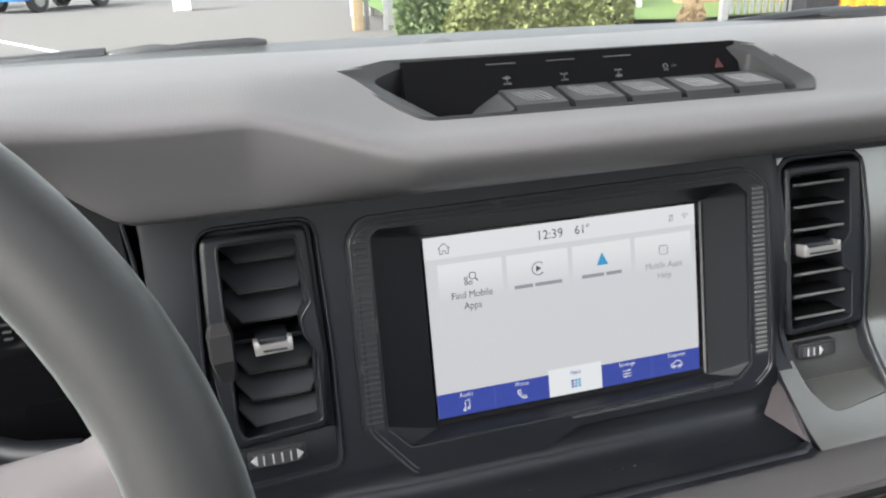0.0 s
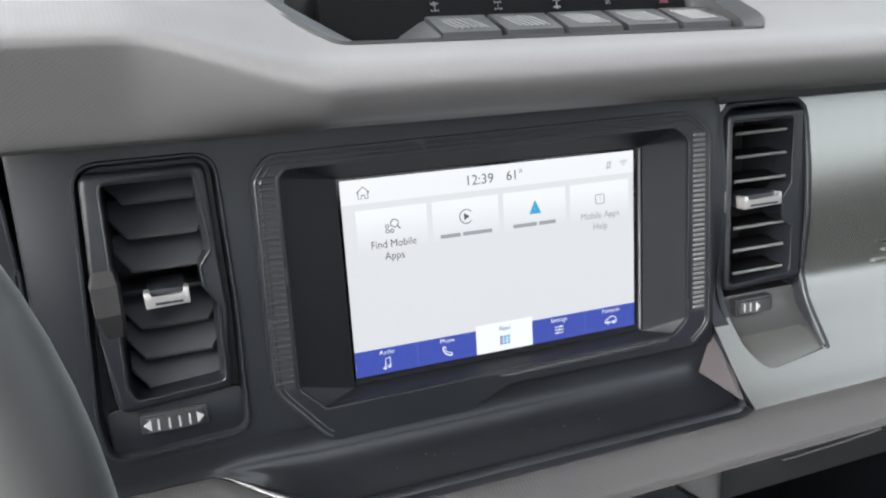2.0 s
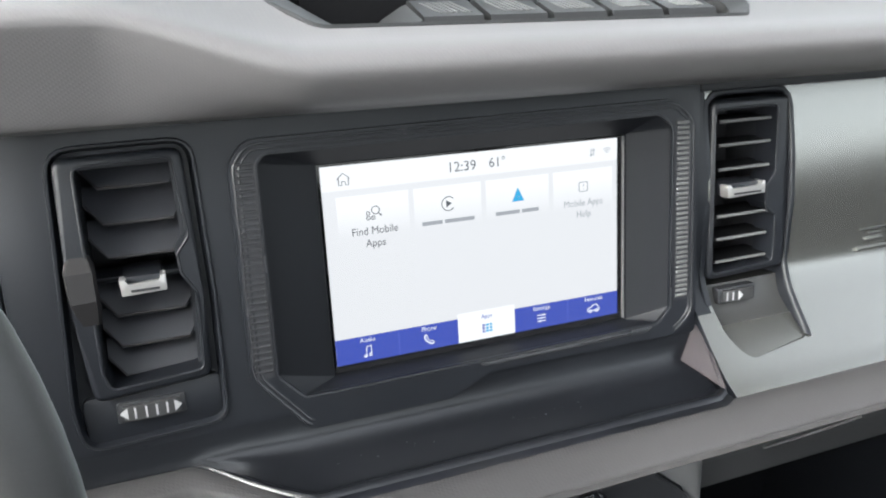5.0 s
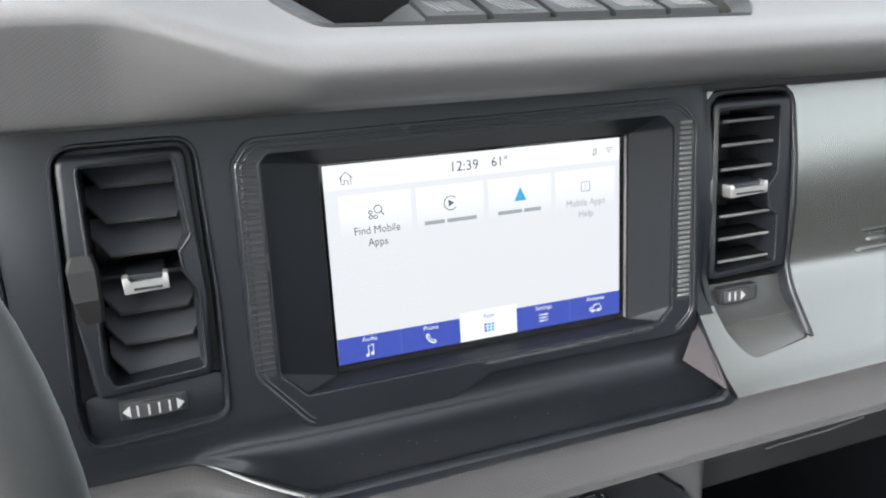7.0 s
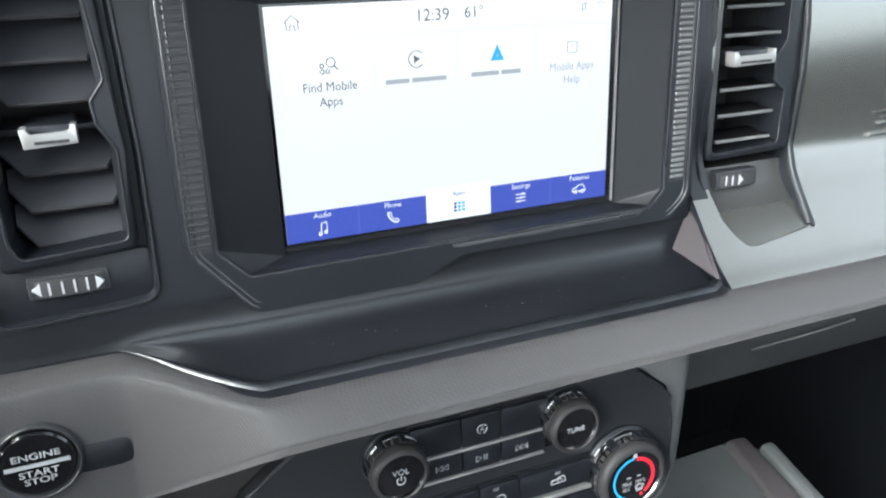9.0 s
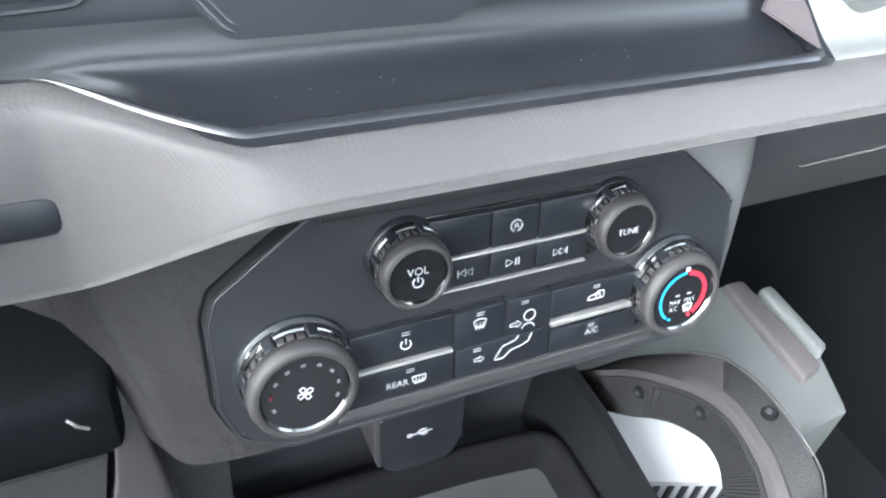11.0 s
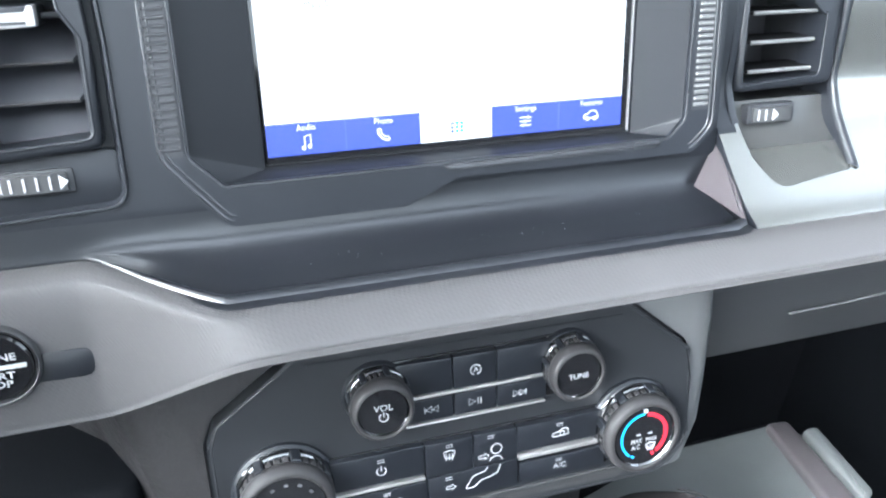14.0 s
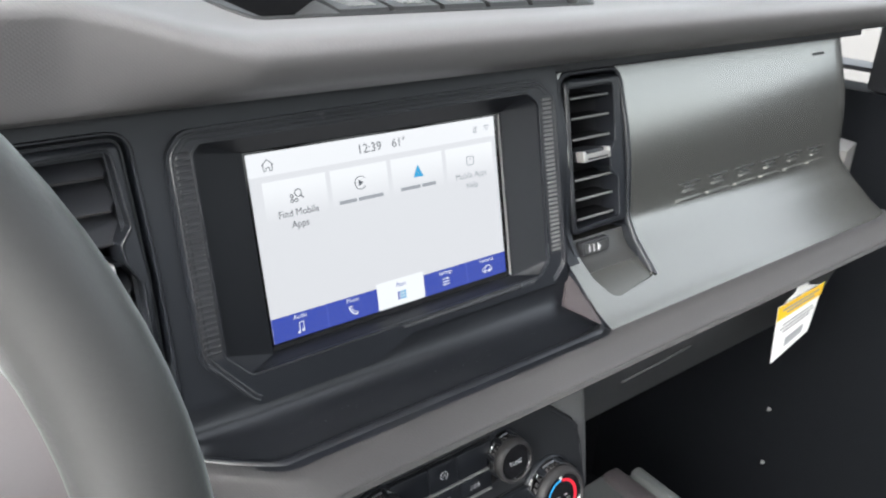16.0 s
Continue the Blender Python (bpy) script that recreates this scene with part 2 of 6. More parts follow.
def carve(ob, cutters):
    """Cuts closed shapes, given in the frame of ob's thing, out of ob's mesh."""
    base = BASE[ob.name]
    for bm in cutters:
        bmesh.ops.translate(bm, vec=-base, verts=bm.verts)
        bmesh.ops.recalc_face_normals(bm, faces=bm.faces)
        me = bpy.data.meshes.new("cutter")
        bm.to_mesh(me)
        bm.free()
        c = new("cutter", me)
        c.matrix_world = ob.matrix_world if ob.parent is None else ob.parent.matrix_world
        md = ob.modifiers.new("cut", "BOOLEAN")
        md.operation, md.solver, md.object = "DIFFERENCE", "EXACT", c
        bpy.context.view_layer.update()
        cut = bpy.data.meshes.new_from_object(ob.evaluated_get(bpy.context.evaluated_depsgraph_get()))
        ob.modifiers.clear()
        old, ob.data = ob.data, cut
        cut.name = old.name
        bpy.data.meshes.remove(old)
        bpy.data.objects.remove(c)
        bpy.data.meshes.remove(me)
        cut.polygons.foreach_set("use_smooth", [True] * len(cut.polygons))
        cut.set_sharp_from_angle(angle=radians(32))
    return ob


def rounded(pts, r, n=4):
    """The polygon with its corners rounded; r is one radius or one for each corner."""
    out, k = [], len(pts)
    for i, p in enumerate(pts):
        ri = r[i] if isinstance(r, (list, tuple)) else r
        p, a, b = Vector(p), Vector(pts[i - 1]), Vector(pts[(i + 1) % k])
        u, v = (a - p), (b - p)
        lim = min(u.length, v.length) * 0.45
        u.normalize(), v.normalize()
        if ri <= 0 or abs(u.dot(v)) > 0.9995:
            out.append(tuple(p))
            continue
        half = math.acos(max(-1, min(1, u.dot(v)))) / 2
        d = min(ri / math.tan(half), lim)
        s, e = p + u * d, p + v * d
        for j in range(n + 1):
            f = j / n
            out.append(tuple((1 - f) ** 2 * s + 2 * f * (1 - f) * p + f * f * e))
    return out


def prism(pts, y0, y1, bevel=0.0, seg=2, bm=None):
    """A polygon of (x, z) pushed from y0, its face to the driver, back to y1."""
    bm = bm or bmesh.new()
    a = [bm.verts.new((x, y0, z)) for x, z in pts]
    b = [bm.verts.new((x, y1, z)) for x, z in pts]
    k = len(pts)
    front = bm.faces.new(a)
    bm.faces.new(b[::-1])
    for i in range(k):
        bm.faces.new((a[i], b[i], b[(i + 1) % k], a[(i + 1) % k]))
    if bevel:
        bmesh.ops.bevel(bm, geom=list(front.edges), offset=bevel, segments=seg, affect="EDGES", profile=0.5)
    return bm


def band(outer, inner, y0, y1, bm=None):
    """A ring between two polygons of as many points."""
    bm = bm or bmesh.new()
    k = len(outer)
    rows = [[bm.verts.new((x, y, z)) for x, z in ps] for ps, y in ((outer, y1), (outer, y0), (inner, y0), (inner, y1))]
    for a, b in zip(rows, rows[1:] + rows[:1]):
        for i in range(k):
            bm.faces.new((a[i], a[(i + 1) % k], b[(i + 1) % k], b[i]))
    return bm


def loops(rings, closed=True, caps=False, bm=None):
    """Joins rings of 3D points, each of as many, by faces."""
    bm = bm or bmesh.new()
    rows = [[bm.verts.new(p) for p in r] for r in rings]
    k = len(rows[0])
    for a, b in zip(rows, rows[1:]):
        for i in range(k if closed else k - 1):
            j = (i + 1) % k
            bm.faces.new((a[i], a[j], b[j], b[i]))
    if caps:
        bm.faces.new(rows[0][::-1])
        bm.faces.new(rows[-1])
    return bm


def brick(x0, x1, y0, y1, z0, z1, bevel=0.0, seg=2, bm=None):
    own = bmesh.new()
    bmesh.ops.create_cube(own, size=1, matrix=Matrix.Translation(((x0 + x1) / 2, (y0 + y1) / 2, (z0 + z1) / 2)) @ Matrix.Diagonal((abs(x1 - x0), abs(y1 - y0), abs(z1 - z0), 1)))
    if bevel:
        bmesh.ops.bevel(own, geom=own.edges[:], offset=bevel, segments=seg, affect="EDGES", profile=0.5)
    if bm is None:
        return own
    me = bpy.data.meshes.new("t")
    own.to_mesh(me)
    own.free()
    bm.from_mesh(me)
    bpy.data.meshes.remove(me)
    return bm


def turned(profile, cx, cz, n=48, bm=None, start=0.0, end=360.0):
    """A profile of (radius, y) turned round the axis along y through (cx, cz)."""
    full = end - start >= 359.9
    k = n if full else n + 1
    rings = []
    for r, y in profile:
        rings.append([(cx + r * math.cos(radians(start + (end - start) * i / n)), y, cz + r * math.sin(radians(start + (end - start) * i / n))) for i in range(k)])
    return loops(rings, full, False, bm)


def stroke(pts, w, y, bm=None, thick=0.00025, closed=False):
    """A flat line of width w through points (x, z), standing proud of the plane y."""
    bm = bm or bmesh.new()
    pts = [Vector(p) for p in pts]
    k = len(pts)
    left, right = [], []
    for i, p in enumerate(pts):
        a = pts[i - 1] if (i or closed) else None
        b = pts[(i + 1) % k] if (i < k - 1 or closed) else None
        d = ((p - a).normalized() if a is not None else Vector((0, 0))) + ((b - p).normalized() if b is not None else Vector((0, 0)))
        d = d.normalized() if d.length > 1e-6 else Vector((1, 0))
        nrm = Vector((-d.y, d.x)) * w / 2
        left.append(p + nrm)
        right.append(p - nrm)
    f = [[bm.verts.new((q.x, yy, q.y)) for q in side] for side, yy in ((left, y - thick), (right, y - thick), (right, y), (left, y))]
    for i in range(k if closed else k - 1):
        j = (i + 1) % k
        for s in range(4):
            a, b = f[s], f[(s + 1) % 4]
            bm.faces.new((a[i], a[j], b[j], b[i]))
    return bm


def arc(cx, cz, r, a0, a1, n=16):
    return [(cx + r * math.cos(radians(a0 + (a1 - a0) * i / n)), cz + r * math.sin(radians(a0 + (a1 - a0) * i / n))) for i in range(n + 1)]


def lettering(body, cx, cz, height, y, thick=0.0002, bold=0.0, squeeze=1.0, bm=None):
    """Words in the built-in font, upright in the dash's plane and centred."""
    cu = bpy.data.curves.new("words", "FONT")
    cu.body, cu.size, cu.align_x, cu.align_y = body, height * 1.38, "CENTER", "CENTER"
    cu.extrude, cu.offset, cu.resolution_u = 0.0, bold, 3
    ob = new("words", cu)
    bpy.context.view_layer.update()
    me = bpy.data.meshes.new_from_object(ob.evaluated_get(bpy.context.evaluated_depsgraph_get()))
    bpy.data.objects.remove(ob)
    bpy.data.curves.remove(cu)
    own = bmesh.new()
    own.from_mesh(me)
    bpy.data.meshes.remove(me)
    for v in own.verts:
        v.co = Vector((cx + v.co.x * squeeze, y - thick, cz + v.co.y))
    if bm is None:
        return own
    me = bpy.data.meshes.new("t")
    own.to_mesh(me)
    own.free()
    bm.from_mesh(me)
    bpy.data.meshes.remove(me)
    return bm


def pipe(path, radius, n=12, flat=1.0, bm=None, caps=True, up=(0, 0, 1)):
    """A round bar along 3D points; radius is one number or one for each point; flat squeezes it along up."""
    path = [Vector(p) for p in path]
    rings = []
    for i, p in enumerate(path):
        d = (path[min(i + 1, len(path) - 1)] - path[max(i - 1, 0)]).normalized()
        s = d.cross(Vector(up)).normalized()
        u = s.cross(d).normalized()
        r = radius[i] if isinstance(radius, (list, tuple)) else radius
        rings.append([p + s * r * math.cos(2 * math.pi * j / n) + u * r * flat * math.sin(2 * math.pi * j / n) for j in range(n)])
    return loops(rings, True, caps, bm)


def ease(f):
    f = max(0.0, min(1.0, f))
    return f * f * (3 - 2 * f)


def between(a, b, f):
    return [tuple(p + (q - p) * f for p, q in zip(u, v)) for u, v in zip(a, b)]


def curve(pts, n=5):
    """Smooth points through the given ones (Catmull-Rom)."""
    pts = [Vector(p) for p in pts]
    out = []
    for i in range(len(pts) - 1):
        p0, p1, p2, p3 = pts[max(i - 1, 0)], pts[i], pts[i + 1], pts[min(i + 2, len(pts) - 1)]
        for j in range(n):
            t = j / n
            out.append(tuple(0.5 * ((2 * p1) + (p2 - p0) * t + (2 * p0 - 5 * p1 + 4 * p2 - p3) * t * t + (3 * p1 - p0 - 3 * p2 + p3) * t ** 3)))
    return out + [tuple(pts[-1])]

# ---- the dash ----
TO_DASH = (DASH.inverted() @ LEVEL)


def lv(x, y, z):
    """A point of the upright frame in the dash's frame."""
    return tuple(TO_DASH @ Vector((x, y, z)))


dashboard = thing("dashboard", (0.15, 0.1, -0.10), DASH, "dark grey car dashboard with embossed vinyl pad and black centre fascia", "dashboard")

# Upper pad: its section (y, z in the upright frame) changes from the driver's hump to the flat middle and right.
PAD_MID = [(0.030, 0.084), (-0.012, 0.0845), (-0.0205, 0.0868), (-0.028, 0.0892), (-0.0395, 0.0948), (-0.0478, 0.1050), (-0.0490, 0.1120), (-0.0425, 0.1172), (-0.024, 0.1206), (0.004, 0.1300), (0.034, 0.1408), (0.10, 0.1395), (0.17, 0.134), (0.215, 0.129), (0.24, 0.122), (0.25, 0.10)]
PAD_LEFT = [(0.030, 0.084), (-0.012, 0.0845), (-0.0200, 0.0868), (-0.0235, 0.0905), (-0.0285, 0.107), (-0.0335, 0.1240), (-0.0345, 0.1290), (-0.0325, 0.1328), (-0.0240, 0.1362), (-0.004, 0.1416), (0.03, 0.1432), (0.12, 0.140), (0.17, 0.134), (0.215, 0.130), (0.24, 0.122), (0.25, 0.10)]
PAD_HOOD = [(0.030, 0.125), (-0.012, 0.1225), (-0.0205, 0.1205), (-0.0265, 0.1205), (-0.0310, 0.1230), (-0.0345, 0.1270), (-0.0360, 0.1325), (-0.0330, 0.1378), (-0.0235, 0.1405), (0.0, 0.1430), (0.03, 0.1445), (0.12, 0.138), (0.17, 0.135), (0.215, 0.130), (0.24, 0.122), (0.25, 0.10)]
xs = [-0.70, -0.60, -0.50, -0.40, -0.33, -0.30, -0.28, -0.265, -0.25, -0.24, -0.232, -0.226, -0.222] + [-0.215 + 0.005 * i for i in range(30)] + [-0.06 + 0.02 * i for i in range(33)] + [0.60, 0.605]
rings = []
for x in xs:
    if x < -0.222:
        sec = between(PAD_LEFT, PAD_HOOD, ease((-0.222 - x) / 0.055))
    else:
        f = (x + 0.172) / 0.072
        sec = between(PAD_LEFT, PAD_MID, 0.45 * ease(f) + 0.55 * min(max(f, 0.0), 1.0))
    rings.append([lv(x, y, z) for y, z in curve(sec, 4)])
upper_pad = part("upper_pad", loops(rings, True, True), PAD, dashboard, "grey vinyl pad with a fine diagonal weave", 50)

# The bin in the pad's top.
TRAY_OUT = rounded([(-0.090, -0.0215), (0.129, -0.0245), (0.139, -0.0120), (0.1285, 0.0285), (0.116, 0.0345), (-0.096, 0.0372), (-0.1290, 0.0270)], [0.012, 0.006, 0.010, 0.006, 0.004, 0.004, 0.006], 4)


def tray_z(y):
    return 0.1212 + 0.355 * (y + 0.0215)


def grown(pts, d):
    """The polygon (counter-clockwise or not) moved inwards by d."""
    c = sum((Vector(p) for p in pts), Vector((0, 0))) / len(pts)
    out = []
    for i, p in enumerate(pts):
        a, b = Vector(pts[i - 1]), Vector(pts[(i + 1) % len(pts)])
        t = (b - a).normalized()
        n = Vector((-t.y, t.x))
        if n.dot(c - Vector(p)) < 0:
            n = -n
        out.append(tuple(Vector(p) + n * d))
    return out


cutter = loops([[lv(x, y, 0.095) for x, y in grown(TRAY_OUT, 0.003)], [lv(x, y, 0.2) for x, y in grown(TRAY_OUT, 0.003)]], True, True)
carve(upper_pad, [cutter])

# Centre fascia: flat, with a run-out at its foot into the shelf and the bar.
FASCIA = rounded([(-0.2265, 0.088), (0.1335, 0.088), (0.1335, -0.070), (-0.2265, -0.070)], [0.004, 0, 0, 0], 3)
fascia = part("centre_fascia", prism(FASCIA, -0.010, 0.03, 0.0012), BLACK, dashboard, "matt black centre fascia")
VENT_L = rounded([(-0.2015, 0.071), (-0.1435, 0.0715), (-0.1415, 0.0), (-0.1425, -0.0625), (-0.2055, -0.0655), (-0.2075, -0.045)], [0.011, 0.010, 0, 0.008, 0.010, 0.01], 4)
BEZEL_OUT = [(-0.129, 0.0585), (-0.121, 0.0690), (0.114, 0.0715), (0.1278, 0.060), (0.1292, -0.055), (0.1170, -0.0660), (-0.0046, -0.0655), (-0.028, -0.0762), (-0.1055, -0.0762), (-0.1300, -0.046)]
carve(fascia, [prism(VENT_L, -0.05, 0.06), prism(rounded(grown(BEZEL_OUT[:6] + [(-0.004, -0.0665), (-0.1075, -0.0665)] + BEZEL_OUT[9:], 0.003), 0.004), -0.05, 0.06)])

def ramp(f):
    """A straight rise with softened ends."""
    f = min(max(f, 0.0), 1.0)
    return 0.75 * f + 0.25 * ease(f)


# Shelf under the screen, from the foot of the fascia to the lip.
def shelf_section(f):
    """Fascia's foot, a rounded roll, the hollow and the lip; f grows from nothing to the full depth."""
    ly, lz = -0.0108 - 0.0360 * f, -0.0825 - 0.0105 * f
    k = min(1.0, 2.5 * f)
    by, bz = ly + 0.006 * k, lz - 0.0030 * k
    ry, rz = -0.0106 - 0.0104 * f, -0.0808 - 0.0094 * f
    return [(-0.0100, -0.069), (-0.0102, -0.0745), (-0.0103 - 0.0009 * f, -0.0765 - 0.0040 * f), (-0.0104 - 0.0028 * f, -0.0785 - 0.0055 * f), (-0.0105 - 0.0060 * f, -0.0798 - 0.0075 * f), (ry, rz),
            (ry + (by - ry) * 0.35, rz + (bz - rz) * 0.46), (ry + (by - ry) * 0.70, rz + (bz - rz) * 0.82), (by, bz),
            (ly + 0.0022 * k, lz - 0.0007 * k), (ly, lz), (ly - 0.0016 * k, lz - 0.0006), (ly - 0.0030 * k, lz - 0.0022), (ly - 0.0033 * k, lz - 0.0042), (0.02, -0.10 - 0.01 * f)]


xs = [-0.30, -0.24, -0.20, -0.17, -0.163, -0.158, -0.155] + [-0.152 + 0.0025 * i for i in range(26)] + [-0.08, -0.05, 0.0, 0.05, 0.09, 0.11, 0.120, 0.124, 0.127, 0.1290]
rings = []
for x in xs:
    f = ramp((x + 0.162) / 0.052)
    back = 0.005 * ease((x - 0.120) / 0.009)
    rings.append([(x, y + (back if y < -0.035 else 0), z) for y, z in curve(shelf_section(f), 3)])
part("shelf", loops(rings, True, True), SHELF, dashboard, "black shelf with a raised lip, dusty", 50)

# Graphite panel on the passenger's side, flaring out at its foot.
SIDE = [(0.002, 0.088), (-0.0014, 0.06), (-0.0048, 0.030), (-0.0052, 0.002), (-0.0014, -0.037), (-0.0076, -0.053), (-0.016, -0.0645), (-0.0258, -0.0770), (-0.0370, -0.0895), (-0.0470, -0.0975), (-0.0485, -0.0995), (-0.035, -0.105), (0.05, -0.105), (0.05, 0.088)]
xs = [0.1335, 0.136, 0.1440, 0.16, 0.20, 0.25, 0.30, 0.40, 0.48, 0.52, 0.535, 0.545, 0.552, 0.558, 0.562]
rings = []
for x in xs:
    back = 0.035 * ease((x - 0.53) / 0.035) ** 2
    sec = curve(SIDE[:11], 4) + [(p[0], p[1]) for p in SIDE[11:]]
    rings.append([(x, min(y + back, 0.06), z) for y, z in sec])
panel_right = part("passenger_panel", loops(rings, True, True), GRAPHITE, dashboard, "satin graphite grey painted panel", 40)
VENT_R = rounded([(0.1455, 0.0705), (0.2060, 0.0705), (0.2075, -0.03), (0.2065, -0.055), (0.2045, -0.0795), (0.1560, -0.0845), (0.1475, -0.070), (0.1455, -0.05), (0.1455, -0.03)], [0.010, 0.010, 0, 0.01, 0.004, 0.012, 0.01, 0.01, 0], 3)
scoop = [(-0.12, 0.10), (0.045, 0.10), (0.045, -0.046)] + curve([(0.003, -0.0465), (0.0012, -0.0540), (-0.0020, -0.0595), (-0.0070, -0.0645), (-0.0145, -0.0705), (-0.0235, -0.0775), (-0.0335, -0.0852), (-0.050, -0.0965)], 3) + [(-0.12, -0.14)]
cut_a = prism(VENT_R, -0.2, 0.2)
cut_b = loops([[(x, y, z) for y, z in scoop] for x in (0.10, 0.26)], True, True)
ca_ob = new("cutter_body", to_mesh("cutter_body", cut_a, GRAPHITE, 0))
cb_ob = new("cutter_scoop", to_mesh("cutter_scoop", cut_b, GRAPHITE, 0))
md = ca_ob.modifiers.new("common", "BOOLEAN")
md.operation, md.solver, md.object = "INTERSECT", "EXACT", cb_ob
bpy.context.view_layer.update()
common = bpy.data.meshes.new_from_object(ca_ob.evaluated_get(bpy.context.evaluated_depsgraph_get()))
bm = bmesh.new()
bm.from_mesh(common)
for ob in (ca_ob, cb_ob):
    bpy.data.objects.remove(ob)
carve(panel_right, [bm])
# Recess faces take a darker graphite, the shade inside put into the colour.
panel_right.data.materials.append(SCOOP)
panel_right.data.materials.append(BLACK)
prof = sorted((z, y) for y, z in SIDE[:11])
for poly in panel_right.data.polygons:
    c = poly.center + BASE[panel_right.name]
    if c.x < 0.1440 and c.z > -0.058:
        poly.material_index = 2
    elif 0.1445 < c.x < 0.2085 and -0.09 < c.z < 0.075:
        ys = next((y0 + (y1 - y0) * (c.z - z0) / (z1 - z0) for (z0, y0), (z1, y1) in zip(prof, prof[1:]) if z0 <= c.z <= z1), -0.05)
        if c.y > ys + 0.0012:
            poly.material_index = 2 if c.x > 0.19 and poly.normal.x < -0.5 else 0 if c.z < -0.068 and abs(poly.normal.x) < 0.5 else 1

# The facet that closes the shelf's end.
bm = bmesh.new()
tip, low, out = Vector((0.1372, -0.0061, -0.0595)), Vector((0.1165, -0.0180, -0.0820)), Vector((0.1290, -0.0430, -0.0942))
tri_a = [bm.verts.new(p) for p in (tip, low, out)]
tri_b = [bm.verts.new(p + Vector((0.006, 0.006, -0.001))) for p in (tip, low, out)]
bm.faces.new(tri_a), bm.faces.new(tri_b[::-1])
for i in range(3):
    bm.faces.new((tri_a[i], tri_b[i], tri_b[(i + 1) % 3], tri_a[(i + 1) % 3]))
bmesh.ops.bevel(bm, geom=[e for e in bm.edges if all(v in tri_a for v in e.verts)], offset=0.0014, segments=2, affect="EDGES")
part("shelf_end", bm, FACET, dashboard, "warm silver triangular facet at the end of the shelf")

# Padded bar.
BAR_M = [(-0.0468, -0.0985), (-0.0492, -0.0964), (-0.0525, -0.0959), (-0.0572, -0.0964), (-0.0618, -0.0978), (-0.0682, -0.1014), (-0.0737, -0.1056), (-0.0746, -0.1078), (-0.0725, -0.1092), (0.0, -0.1085), (0.0, -0.1045)]
BAR_L = [(-0.0095, -0.0840), (-0.0135, -0.0832), (-0.0180, -0.0835), (-0.0232, -0.0852), (-0.0272, -0.0895), (-0.0294, -0.106), (-0.0294, -0.136), (-0.0291, -0.1435), (-0.0268, -0.1460), (0.0, -0.142), (0.0, -0.095)]
xs = [-0.34, -0.30, -0.25, -0.22, -0.20, -0.18, -0.172] + [-0.168 + 0.0035 * i for i in range(22)] + [-0.085, -0.05, 0.0, 0.05, 0.1, 0.15, 0.2, 0.3, 0.4, 0.48, 0.515, 0.535, 0.550, 0.560, 0.566, 0.569]
rings = []
for x in xs:
    f, g = ramp((x + 0.162) / 0.052), ease((x + 0.165) / 0.075)
    sec = between(BAR_L, BAR_M, f)
    low = between(BAR_L, BAR_M, g)
    sec = sec[:5] + [((a[0] + b[0]) / 2, (a[1] + b[1]) / 2) for a, b in zip(sec[5:], low[5:])]
    back = 0.055 * max(0.0, (x - 0.515) / 0.054) ** 2.4
    rings.append([(x, min(y + back, 0.03), z) for y, z in curve(sec, 4)])
bar = part("padded_bar", loops(rings, True, True), BAR, dashboard, "light grey vinyl bar with a fine diagonal weave", 50)

# Centre stack below the bar: grained cheeks beside the climate panel.
rings = []
for z, w0, w1, y in ((-0.108, -0.176, 0.1375, -0.012), (-0.128, -0.173, 0.1385, -0.0170), (-0.16, -0.166, 0.139, -0.0185), (-0.20, -0.157, 0.138, -0.0175), (-0.225, -0.152, 0.136, -0.0175), (-0.246, -0.147, 0.128, -0.0175), (-0.254, -0.142, 0.118, -0.010)):
    o = rounded([(w0 - 0.060, 0.075), (w0 - 0.018, 0.035), (w0 + 0.006, y + 0.004), (w0 + 0.03, y), (0.085, y + 0.0007), (w1 + 0.004, y + 0.001), (w1 + 0.010, 0.08)], [0, 0.02, 0.016, 0.02, 0, 0.019, 0], 5)
    rings.append([(x, yy, z) for x, yy in o])
stack = part("centre_console_front", loops(rings, True, True), STACKGREY, dashboard, "grained dark grey vinyl centre stack", 50)
# Right cheek gets a paler grey: its edge highlight is put into the colour.
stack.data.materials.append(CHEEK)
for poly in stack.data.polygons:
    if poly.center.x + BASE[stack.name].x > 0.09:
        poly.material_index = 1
CLIMATE = rounded([(-0.083, -0.1320), (0.080, -0.1338), (0.1205, -0.1670), (0.1245, -0.186), (0.1245, -0.226), (0.109, -0.2445), (-0.1000, -0.2440), (-0.1215, -0.2330), (-0.1285, -0.214), (-0.1285, -0.174), (-0.1245, -0.1620)], [0.007, 0.007, 0.010, 0, 0.014, 0.012, 0.014, 0.014, 0.010, 0.008, 0.008], 4)
carve(stack, [prism(CLIMATE, -0.1, -0.006)])

# Lower passenger panel, set back under the bar.
rings = []
for x in (0.140, 0.15, 0.55, 0.60):
    rings.append([lv(x, y, z) for y, z in ((-0.03, -0.11), (-0.012, -0.17), (0.006, -0.236), (0.012, -0.2425), (0.03, -0.245), (0.14, -0.25), (0.14, -0.11))])
lower_panel = part("lower_panel", loops(rings, True, True), LOWERGREY, dashboard, "dark grey lower panel with a narrow slot", 30)
part("slot_trim", loops([[lv(x, y + dy, z + dz) for y, z in ((-0.0060, -0.1985), (-0.0074, -0.1991), (-0.0045, -0.1997))] for x, dy, dz in ((0.238, 0, 0), (0.30, 0.0, 0.0015), (0.335, 0, 0.004))], True, True), KEYGREY, dashboard, "thin bright edge of a slot")
